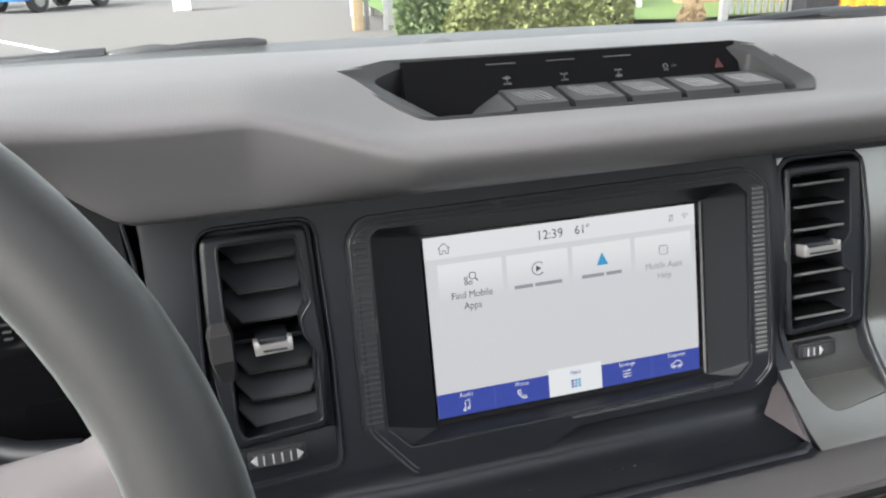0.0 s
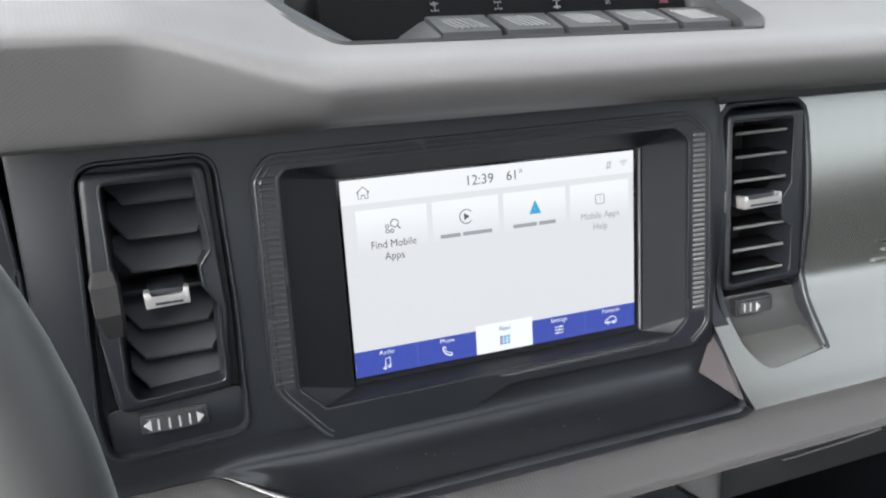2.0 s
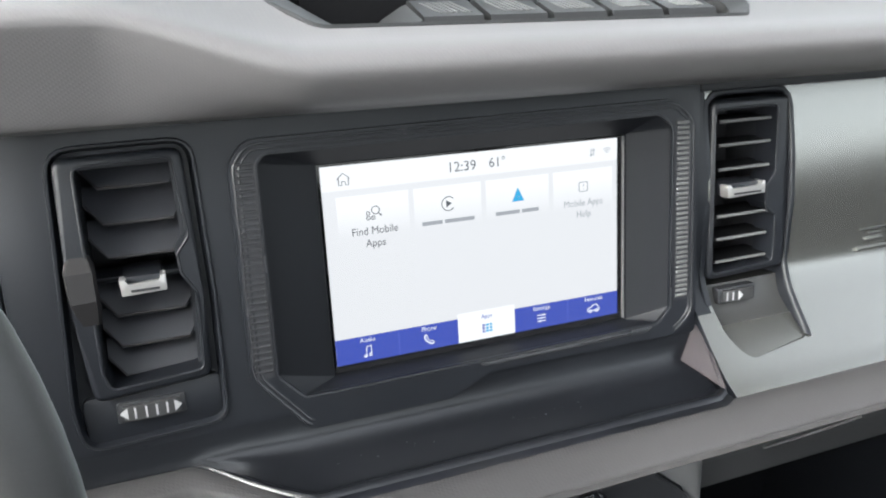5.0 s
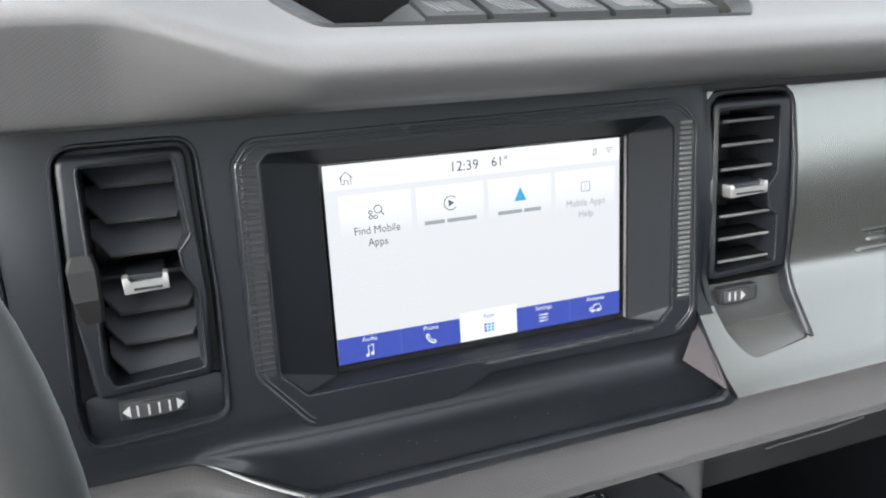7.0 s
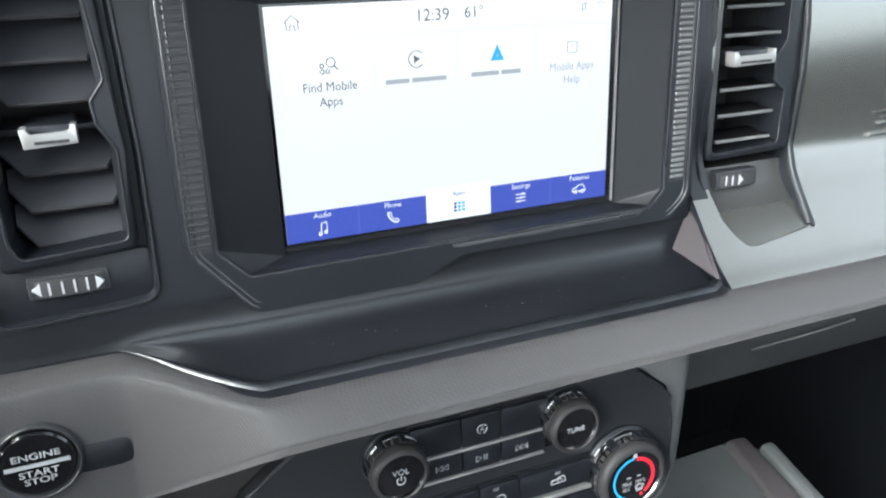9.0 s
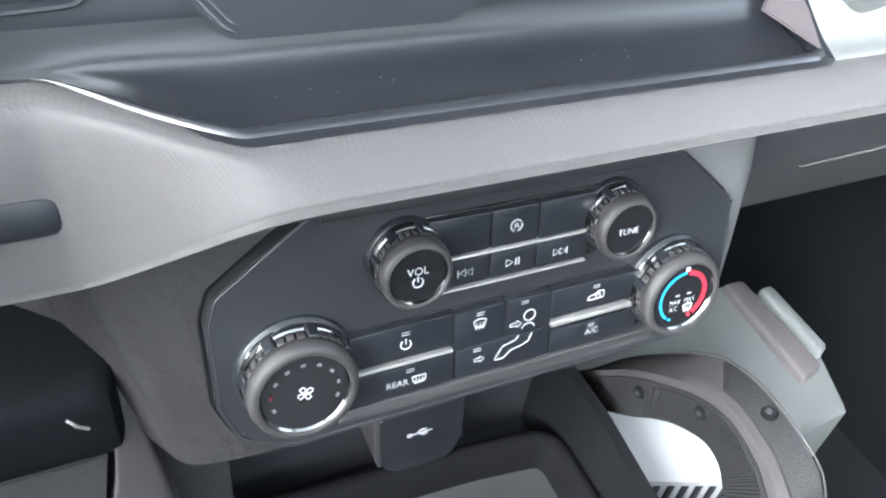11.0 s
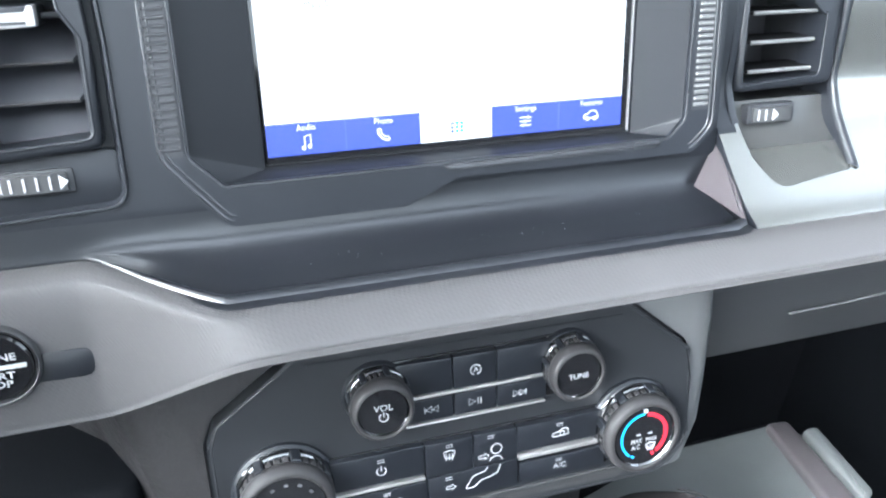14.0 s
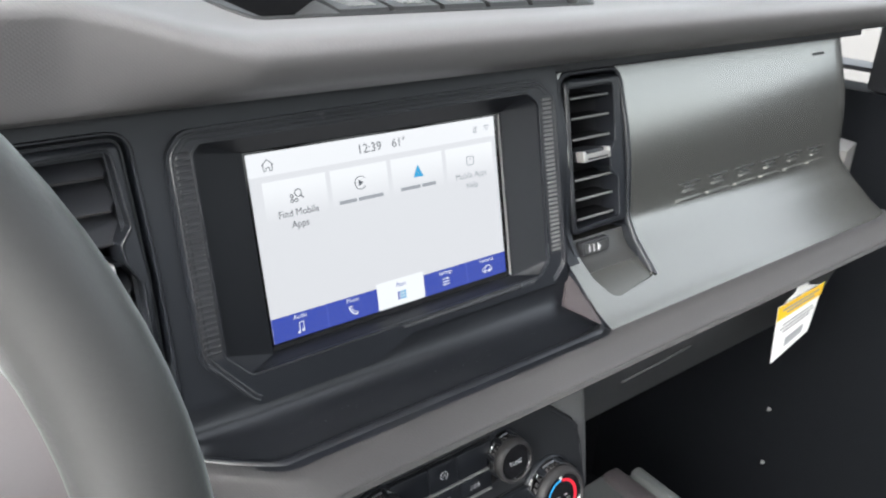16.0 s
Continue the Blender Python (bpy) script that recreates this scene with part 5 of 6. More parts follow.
part("tray_rim", loops([[(x, y, z) for x, y in o] for o, z in ((grown(TRAY, -0.009), -0.366), (grown(TRAY, -0.004), -0.3605), (TRAY, -0.360), (grown(TRAY, 0.004), -0.363), (grown(TRAY, 0.006), -0.374), (grown(TRAY, 0.007), -0.388))], True), VOID, console, "black rounded tray rim", 60)
part("tray_floor", loops([[(x, y, z) for x, y in grown(TRAY, -0.002)] for z in (-0.386, -0.40)], True, True), RUBBER, console, "black rubber tray floor")
part("cubby_floor", brick(-0.125, 0.092, -0.32, 0.005, -0.402, -0.3985), BLACK, console)
part("body", brick(-0.128, 0.098, -1.0, 0.04, -0.75, -0.400, 0.01), GRAINED, console, "grained black console body")
gaiter = loops([[(0.005 + r * math.cos(a), -0.115 + r * 0.9 * math.sin(a), z) for a in [2 * math.pi * i / 24 for i in range(24)]] for r, z in ((0.062, -0.386), (0.058, -0.372), (0.048, -0.366), (0.030, -0.362), (0.012, -0.361))], True, True)
part("tray_insert", gaiter, GRAINED, console, "dark grey domed insert in the tray", 60)
usb = part("socket_cover", prism(rounded([(-0.0405, -0.297), (0.0105, -0.297), (0.0135, -0.335), (0.0085, -0.3535), (-0.0300, -0.3535), (-0.0370, -0.340)], [0.002, 0.002, 0.006, 0.006, 0.012, 0.006], 4), -0.0320, 0.0, 0.002, 3), BLACK, console, "black socket cover with a printed sign")
part("cover_edge", prism(rounded([(-0.0440, -0.297), (-0.0400, -0.297), (-0.0365, -0.345), (-0.0400, -0.338)], 0.001, 2), -0.0325, 0.0, 0.0008), RINGGREY, usb, "pale edge of the cover")
bm = stroke([(-0.0205, -0.3190), (-0.0070, -0.3190)], 0.0010, -0.0322)
usb_sign = part("usb_sign", bm, WHITE_INK, usb, "", 0)
part("usb_branch", stroke([(-0.0170, -0.3190), (-0.0145, -0.3165), (-0.0110, -0.3165)], 0.0009, -0.0322), WHITE_INK, usb, "", 0)
part("usb_branch", stroke([(-0.0150, -0.3190), (-0.0130, -0.3212), (-0.0100, -0.3212)], 0.0009, -0.0322), WHITE_INK, usb, "", 0)
part("usb_dot", turned([(0.0018, -0.0322), (0.0018, -0.0325), (0.0001, -0.0326)], -0.0210, -0.3190, 14), WHITE_INK, usb, "", 0)

handle = thing("grab_handle", (0.125, -0.18, -0.40), LEVEL, "mauve grey moulded grab handle with black ribbed inserts beside the console", "grab handle")
NEAR = curve([(0.010, -0.362), (-0.0226, -0.325), (-0.0520, -0.2916), (-0.0825, -0.2663), (-0.1005, -0.2552), (-0.1197, -0.2500), (-0.1390, -0.2543), (-0.1507, -0.2604), (-0.1750, -0.285), (-0.1900, -0.33), (-0.1950, -0.40)], 4)
UNDER = curve([(0.000, -0.392), (-0.0281, -0.3560), (-0.0600, -0.3250), (-0.0800, -0.3030), (-0.0954, -0.2900), (-0.1120, -0.2812), (-0.1240, -0.2830), (-0.1318, -0.2911), (-0.1450, -0.310), (-0.1560, -0.345), (-0.1600, -0.40)], 4)
FAR = curve([(0.034, -0.405), (0.0043, -0.3642), (-0.0238, -0.3185), (-0.0512, -0.2838), (-0.0761, -0.2579), (-0.0936, -0.2478), (-0.1150, -0.2438), (-0.1406, -0.2470), (-0.1629, -0.2580), (-0.182, -0.305), (-0.190, -0.40)], 4)
HX0, HX1 = 0.112, 0.134


def across(i, f, lift=0.0, x0=HX0, x1=HX1):
    """A point of the handle's top, f of the way over it."""
    a, b = Vector((x0, *NEAR[i])), Vector((x1, *FAR[i]))
    p = a.lerp(b, f)
    u = Vector((0, UNDER[i][0] - NEAR[i][0], UNDER[i][1] - NEAR[i][1])).normalized()
    return p - u * (lift + 0.0012 * math.sin(math.pi * min(max(f, 0), 1)))


def beside(i, f, out=0.0):
    """A point of the handle's near side, f of the way down it."""
    a, b = Vector((HX0, *NEAR[i])), Vector((HX0, *UNDER[i]))
    return a.lerp(b, f) + Vector((-out, 0, 0))


rings = []
for i in range(len(NEAR)):
    u = Vector((HX1 - 0.004, *UNDER[i]))
    rings.append([beside(i, 1.0), beside(i, 0.5), beside(i, 0.12), across(i, 0.05), across(i, 0.3), across(i, 0.6), across(i, 0.92), Vector((HX1 + 0.001, *FAR[i])) + Vector((0, 0.0, -0.003)), u + Vector((0.004, 0, 0.002)), u])
part("body", loops(rings, True, True), HANDLEGREY, handle, "mauve grey moulded body", 50)
n = len(NEAR)
rings = [[beside(i, 0.97, -0.002), beside(i, 0.97, 0.0012), beside(i, 0.14, 0.0012), beside(i, 0.14, -0.002)] for i in range(3, n - 2)]
part("insert", loops(rings, True, True), PADGRAIN, handle, "black ribbed side insert", 30)
rings = [[across(i, 0.24, -0.002), across(i, 0.27, 0.0016), across(i, 0.60, 0.0022), across(i, 0.90, 0.0016), across(i, 0.93, -0.002)] for i in range(18, n - 2)]
part("top_pad", loops(rings, True, True), PADGRAIN, handle, "dark grained top pad", 40)
part("edge_line", pipe([across(i, 0.97, 0.0012) for i in range(14, n - 4)], 0.0005, 8), RINGGREY, handle, "thin pale outer edge", 60)
for i in range(10, n - 6):
    for f in (0.0, 0.33, 0.67):
        a, b = beside(i, 0.22, 0.0014).lerp(beside(i + 1, 0.22, 0.0014), f), beside(i, 0.90, 0.0014).lerp(beside(i + 1, 0.90, 0.0014), f)
        part("rib", pipe([a, b], 0.0006, 6, 1.0, None, True, (1, 0, 0)), PADGRAIN, handle)
for p, ry in ((beside(5, 0.42, 0.0014), 90), (beside(9, 0.42, 0.0014), 90), (beside(17, 0.40, 0.0014), 90), (across(24, 0.62, 0.0026), 25)):
    bm = bmesh.new()
    bmesh.ops.create_cone(bm, cap_ends=True, segments=20, radius1=0.0046, radius2=0.0034, depth=0.003, matrix=Matrix.Translation(p) @ Matrix.Rotation(radians(-ry), 4, "Y"))
    bolt = part("bolt", bm, VOID, handle, "black bolt head")
    bm = bmesh.new()
    bmesh.ops.create_cone(bm, cap_ends=True, segments=6, radius1=0.0017, radius2=0.0017, depth=0.0036, matrix=Matrix.Translation(p) @ Matrix.Rotation(radians(-ry), 4, "Y"))
    part("socket", bm, DARK, bolt)

kick = thing("tunnel_trim", (0.30, 0.02, -0.62), LEVEL, "grey plastic tunnel trim with two rounded bars in the passenger footwell", "trim")
TOP = [(0.150, 0.075), (0.270, 0.110), (0.395, 0.112), (0.420, 0.088), (0.425, 0.010), (0.396, -0.052), (0.345, -0.056), (0.150, -0.140)]
part("cover", loops([[(x, y, -0.60) for x, y in TOP], [(x, y, -0.458) for x, y in TOP], [(x, y, -0.450) for x, y in grown(TOP, 0.006)]], True, True), CARPET, kick, "grey cover")
for name, pts, mat, z, label in (("inner_slab", [(0.381, 0.104), (0.405, 0.102), (0.4004, -0.0112), (0.3688, -0.0208)], SLABGREY, -0.441, "mauve grey rounded slab"), ("outer_slab", [(0.4075, 0.084), (0.4247, 0.0848), (0.4187, 0.0030), (0.4035, -0.0024)], CARPET, -0.437, "pale grey rounded slab")):
    o = rounded(pts, 0.006, 4)
    part(name, loops([[(x, y, -0.46) for x, y in o], [(x, y, z - 0.004) for x, y in o], [(x, y, z - 0.0012) for x, y in grown(o, 0.0012)], [(x, y, z) for x, y in grown(o, 0.004)]], True, True), mat, kick, label, 50)
sill = thing("kick_plate", (0.17, -0.06, -0.46), LEVEL, "pale grey plastic plate with slots beside the console", "trim")
part("plate", loops([[(x, y, z) for x, y in rounded([(0.120, -0.005), (0.215, -0.020), (0.205, -0.110), (0.120, -0.078)], 0.004, 3)] for z in (-0.43, -0.3755, -0.3750)], True, True), PALEPLASTIC, sill, "pale plate")
for i in range(9):
    x = 0.126 + 0.009 * i
    y = -0.078 - 0.032 * (x - 0.12) / 0.085
    part("slot", brick(x, x + 0.0045, y - 0.0022, y + 0.004, -0.415, -0.380), DARK, sill)

knee = thing("knee_panel", (-0.40, 0.0, -0.30), LEVEL, "dark driver's knee panel with a grey lower trim", "panel")
part("backing", brick(-0.70, -0.150, 0.075, 0.10, -0.30, -0.115), GRAINED, knee, "black backing behind the knee panel")
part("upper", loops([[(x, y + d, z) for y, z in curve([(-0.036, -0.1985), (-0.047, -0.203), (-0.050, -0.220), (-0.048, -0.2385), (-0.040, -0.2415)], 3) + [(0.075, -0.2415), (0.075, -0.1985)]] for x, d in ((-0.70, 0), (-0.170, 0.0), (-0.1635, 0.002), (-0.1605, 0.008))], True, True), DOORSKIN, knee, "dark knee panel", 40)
part("lower", loops([[(x0 if k else -0.70, y, z) for y, z, x0 in ((-0.046, -0.2440, -0.1700), (-0.0470, -0.285, -0.1775), (-0.047, -0.40, -0.195), (0.075, -0.40, -0.195), (0.075, -0.2440, -0.1700))] for k in (0, 1)], True, True), GRAINED, knee, "grey lower trim", 30)
rings = []
for z, x0, x1, y in ((-0.200, -0.1600, -0.1560, -0.020), (-0.212, -0.1630, -0.1555, -0.034), (-0.228, -0.1655, -0.1545, -0.042), (-0.245, -0.1672, -0.1525, -0.0455), (-0.262, -0.1695, -0.1505, -0.0475), (-0.285, -0.1745, -0.1485, -0.049), (-0.33, -0.182, -0.145, -0.050), (-0.42, -0.196, -0.139, -0.050)):
    rings.append([(x, yy, z) for x, yy in rounded([(x0, 0.03), (x0, y), (x1, y + 0.002), (x1 + 0.003, 0.03)], [0, 0.002, 0.003, 0], 4)])
part("edge_trim", loops(rings, True, True), MAUVE, knee, "lighter mauve grey moulded edge", 50)
part("hook", pipe([(-0.1790, -0.0535, -0.2050), (-0.1755, -0.0550, -0.2085), (-0.1725, -0.0535, -0.2130)], 0.0007, 8), SATIN, knee, "small bright hook")

tag = thing("paper_tag", (0.436, -0.05, -0.128), LEVEL, "white paper tag with a yellow band hanging under the bar", "tag")


def card(pts, y, mat, name, label=""):
    bm = prism(pts, y, y + 0.0006)
    return part(name, bm, mat, tag, label, 0)


TL, TR, BR, BL = Vector((0.398, -0.1550)), Vector((0.4795, -0.1500)), Vector((0.4700, -0.2020)), Vector((0.4085, -0.2185))
card([tuple(TL), tuple(TR), tuple(BR), tuple(BL)], -0.05, PAPER, "card", "white card")
card([(0.4300, -0.1285), (0.4430, -0.1290), (0.4480, -0.1450), tuple(TR + Vector((-0.012, 0.0005))), tuple(TL + Vector((0.012, 0.002))), (0.4270, -0.1460)], -0.0497, PAPER, "neck", "paper neck")
card([tuple(TL), tuple(TR), tuple(TR.lerp(BR, 0.24)), tuple(TL.lerp(BL, 0.24))], -0.0508, YELLOW, "band", "yellow band")
for f0, f1, w, k in ((0.07, 0.10, 0.8, GREY_INK), (0.14, 0.17, 0.6, GREY_INK), (0.36, 0.385, 0.7, GREY_INK), (0.43, 0.455, 0.8, GREY_INK), (0.50, 0.525, 0.65, GREY_INK), (0.68, 0.84, 0.45, GREY_INK)):
    a0, b0, a1, b1 = TL.lerp(BL, f0), TR.lerp(BR, f0), TL.lerp(BL, f1), TR.lerp(BR, f1)
    s = 0.5 - w / 2
    card([tuple(a0.lerp(b0, s)), tuple(a0.lerp(b0, 1 - s)), tuple(a1.lerp(b1, 1 - s)), tuple(a1.lerp(b1, s))], -0.0513, k, "print_bar")

# embossed badge on the passenger panel: plain raised bars
badge = thing("badge", (0.39, -0.006, -0.035), DASH, "row of six raised satin block shapes on the panel", "badge")
# Upper bars use the darker graphite, putting the relief's dark sides into the colour.
for i in range(6):
    x = 0.2700 + 0.0400 * i
    for zz, w, dx, h, proud, mat in ((-0.0390, 0.031, 0.0, 0.0011, 0.0011, GRAPHITE), (-0.0325, 0.015, 0.008, 0.0008, 0.0009, GRAPHITE), (-0.0290, 0.012, 0.010, 0.0006, 0.0007, SCOOP), (-0.0255, 0.028, 0.002, 0.0005, 0.0005, SCOOP)):
        part("bar", prism(rounded(quad(x + dx, x + dx + w, zz + h, zz - h), 0.0004, 2), -0.0027 - proud, 0.001, 0.0003), mat, badge)
label_mark = thing("airbag_mark", (0.50, -0.006, 0.062), DASH, "small dark embossed lettering on the panel", "mark")
part("bar", brick(0.480, 0.500, -0.0017, 0.002, 0.0600, 0.0625), BLACK, label_mark)

# instrument cluster behind the wheel
cluster = thing("instrument_cluster", (-0.40, 0.05, -0.05), LEVEL, "black instrument cluster with a dark display under a hood", "instrument cluster")
part("housing", loops([[(x, y, z) for x, z in rounded([(-0.58, 0.12), (-0.24, 0.118), (-0.236, 0.02), (-0.25, -0.09), (-0.58, -0.09)], 0.02, 4)] for y in (0.035, 0.10)], True, True), DARK, cluster, "black housing")
part("glass", brick(-0.55, -0.262, 0.030, 0.036, -0.06, 0.10, 0.003), GLOSS, cluster, "gloss black display")
part("frame_edge", pipe([(-0.2335, 0.006, 0.085), (-0.2300, 0.002, 0.06), (-0.2290, 0.0, 0.03), (-0.2300, 0.0, -0.05)], 0.0010, 8), BLACK, cluster, "thin bright edge")
for i in range(3):
    part("print_bar", brick(-0.300, -0.296, 0.0285, 0.031, 0.026 - 0.004 * i, 0.0268 - 0.004 * i), DIM_INK, cluster)
part("stalk", pipe([(-0.34, 0.0, -0.01), (-0.29, -0.02, -0.02), (-0.265, -0.025, -0.022)], [0.006, 0.007, 0.008], 12), BLACK, cluster, "black stalk", 60)

# ---- the cab round the camera ----
cab = LEVEL


def wall(name, bm, mat, label, category="car body"):
    return setting(name, bm, mat, cab, label, category)


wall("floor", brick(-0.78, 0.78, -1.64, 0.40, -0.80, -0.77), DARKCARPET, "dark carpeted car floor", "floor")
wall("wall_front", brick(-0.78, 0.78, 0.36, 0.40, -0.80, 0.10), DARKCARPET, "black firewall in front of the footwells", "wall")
# Back wall and rear door panels are unseen, their tops set to shape the light.
wall("wall_back", brick(-0.78, 0.78, -1.64, -1.60, -0.80, 0.16), DOORSKIN, "unseen dark wall behind the camera, height set for the light", "wall")
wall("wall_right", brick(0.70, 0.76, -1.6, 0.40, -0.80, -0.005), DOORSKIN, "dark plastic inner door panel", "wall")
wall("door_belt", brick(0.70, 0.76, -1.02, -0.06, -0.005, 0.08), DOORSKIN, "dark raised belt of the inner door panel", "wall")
wall("rear_door", brick(0.70, 0.76, -1.6, -1.02, -0.005, 0.10), DOORSKIN, "unseen dark rear door panel, height set for the light", "wall")
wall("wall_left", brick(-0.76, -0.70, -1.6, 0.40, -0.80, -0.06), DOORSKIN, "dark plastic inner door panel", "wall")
wall("rear_door", brick(-0.76, -0.70, -1.6, -1.02, -0.06, 0.10), DOORSKIN, "unseen dark rear door panel, height set for the light", "wall")
for s in (-1, 1):
    wall("pillar", pipe([(s * 0.72, 0.33, 0.0), (s * 0.70, 0.22, 0.20), (s * 0.655, -0.07, 0.64)], 0.035, 10), BLACK, "black windscreen pillar", "pillar")
    wall("pillar", brick(s * 0.72 - 0.03, s * 0.72 + 0.03, -1.05, -0.95, -0.05, 0.66, 0.01), BLACK, "black door pillar", "pillar")
    wall("pillar", brick(s * 0.72 - 0.05, s * 0.72 + 0.05, -1.66, -1.56, 0.05, 0.66, 0.01), BLACK, "black rear pillar", "pillar")
# Unseen roof: pale to bounce light, with an opening added to let light in.
wall("roof_header", brick(-0.70, 0.70, -0.16, -0.05, 0.62, 0.68, 0.015), HEADLINER, "light grey headliner rail over the windscreen", "rail")
wall("roof", brick(-0.74, 0.74, -1.64, -0.85, 0.66, 0.70), HEADLINER, "unseen grey headliner behind an opening added for light", "roof")
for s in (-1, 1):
    wall("roof_rail", brick(s * 0.60 - 0.14, s * 0.60 + 0.14, -0.85, -0.12, 0.66, 0.70), HEADLINER, "unseen grey headliner beside the opening added for light", "roof")
wall("roof_panel", brick(-0.46, 0.46, -0.32, -0.12, 0.66, 0.70), HEADLINER, "unseen grey headliner in front of the opening added for light", "roof")
wall("mirror_sail", brick(0.695, 0.765, -0.06, 0.052, -0.005, 0.10, 0.01), DARK, "black mirror mount at the door's front corner", "trim")
wall("end_trim", loops([[(x, y, z) for x, y in ((0.574, 0.0), (0.62, 0.012), (0.63, 0.05), (0.574, 0.05))] for z in (-0.085, -0.045)], True, True), SATIN, "pale trim at the dash's end", "trim")
wall("end_wall", brick(0.562, 0.66, 0.10, 0.36, -0.14, 0.115), DARK, "black end of the dash", "wall")
wind = setting("window_1", loops([[(-0.66, 0.245, 0.110), (0.66, 0.245, 0.110), (0.66, 0.249, 0.112), (-0.66, 0.249, 0.112)], [(-0.62, -0.09, 0.63), (0.62, -0.09, 0.63), (0.62, -0.086, 0.632), (-0.62, -0.086, 0.632)]], True, True), GLASS, cab, "clear windscreen", "window")
wind.visible_shadow = False
cowl = thing("cowl", (0, 0.33, 0.08), LEVEL, "dark grey plastic cowl under the windscreen", "cowl")
part("cover", loops([[(x, y, z - 0.001 - 0.02 * (x / 0.7) ** 2) for y, z in ((0.245, 0.105), (0.252, 0.124), (0.30, 0.130), (0.36, 0.118), (0.40, 0.05))] for x in [-0.72 + 0.06 * i for i in range(25)]], False), GREYPLASTIC, cowl, "dark grey louvred cover", 60)
part("sensor_pod", loops([[(-0.012 + r * math.cos(a), 0.215 + 0.5 * r * math.sin(a), z) for a in [2 * math.pi * i / 20 for i in range(20)]] for r, z in ((0.018, 0.124), (0.015, 0.130), (0.008, 0.1330), (0.001, 0.1335))], True), KEYGREY, cowl, "grey domed light sensor", 60)


def wiper(base, pts, blade):
    w = thing("wiper", base, LEVEL, "black windscreen wiper parked on the cowl", "wiper", "windscreen wipers")
    part("arm", pipe(pts, [0.003 + 0.0018 * min(i, 2) for i in range(len(pts))], 8, 0.8), BLACK, w, "black arm", 50)
    a, b = Vector(blade[0]), Vector(blade[-1])
    rings = []
    for f, h, d in ((0.0, 0.002, 0.003), (0.08, 0.004, 0.006), (0.30, 0.0058, 0.007), (0.42, 0.0040, 0.007), (0.55, 0.0050, 0.008), (0.92, 0.0046, 0.007), (1.0, 0.002, 0.004)):
        p = a.lerp(b, f)
        rings.append([p + Vector((0, y * d, z * h)) for y, z in ((-1, -0.8), (-0.8, 0.4), (-0.3, 1.0), (0.5, 0.9), (1, -0.8))])
    part("blade_holder", loops(rings, True, True), FASCIA_BLACK, w, "dark grey blade holder", 35)
    part("rubber", pipe([a + Vector((-0.06, -0.003, -0.006)), b + Vector((0.01, -0.003, -0.006))], 0.002, 8), RUBBER, w, "black rubber blade")
    return w


wiper((-0.25, 0.30, 0.13), [(-0.45, 0.33, 0.098), (-0.405, 0.325, 0.109), (-0.36, 0.32, 0.1215), (-0.26, 0.315, 0.1260)], [(-0.262, 0.315, 0.1250), (-0.135, 0.30, 0.1300)])
wiper((0.40, 0.30, 0.125), [(0.25, 0.32, 0.112), (0.32, 0.315, 0.121), (0.40, 0.31, 0.126), (0.46, 0.31, 0.128)], [(0.42, 0.305, 0.127), (0.60, 0.30, 0.128)])

# ---- outside ----
ASPHALT = material("worn_asphalt", (0.085, 0.080, 0.075), 0.9, 0.0, 0.10, 30.0, 0.4)
LINE_PAINT = material("worn_road_paint", (0.60, 0.62, 0.66), 0.8, 0.0, 0.15, 30.0, 0.2)
GRASS = material("mown_grass", (0.080, 0.135, 0.035), 0.9, 0.0, 0.25, 8.0, 0.5)
LEAVES = material("shrub_leaves", (0.100, 0.140, 0.055), 0.8, 0.0, 0.5, 3.0, 0.2)
STRAW = material("dry_straw", (0.30, 0.22, 0.13), 0.9, 0.0, 0.3, 6.0, 0.3)
CARBLUE = material("blue_car_paint", (0.02, 0.13, 0.40), 0.25, 0.2, 0.03, 200.0, 0.0)
ORANGE = material("orange_paint", (0.80, 0.30, 0.01), 0.5, 0.0, 0.06, 20.0, 0.0)
CONCRETE = material("pale_concrete", (0.55, 0.54, 0.50), 0.9, 0.0, 0.12, 20.0, 0.3)
POSTGREY = material("galvanised_steel", (0.30, 0.30, 0.30), 0.5, 0.5, 0.1, 60.0, 0.0)
HULL = material("dark_car_paint", (0.03, 0.03, 0.033), 0.25, 0.2, 0.05, 200.0, 0.0)

ground = bmesh.new()
bmesh.ops.create_grid(ground, x_segments=30, y_segments=30, size=900)
setting("ground", ground, ASPHALT, pose(0, 0, 0), "pale worn asphalt of a parking lot", "ground")
WORLD = pose(0, 0, 0)
line = thing("parking_line", (-3.5, 15.0, 0.0), WORLD, "worn white parking line on the asphalt", "road marking")
part("stripe", loops([[(-4.66, 18.2, 0.006), (-4.54, 18.26, 0.006)], [(-2.36, 13.8, 0.006), (-2.24, 13.86, 0.006)]], False), LINE_PAINT, line)
lawn = bmesh.new()
bmesh.ops.create_grid(lawn, x_segments=12, y_segments=12, size=1, matrix=Matrix.Translation((11.5, 17.8, 0.10)) @ Matrix.Diagonal((8.0, 4.4, 1, 1)))
for v in lawn.verts:
    v.co.z += 0.06 * (v.co.y - 13.4) + 0.05 * noise.noise(v.co)
setting("lawn", lawn, GRASS, WORLD, "bright green mown grass bank", "grass")


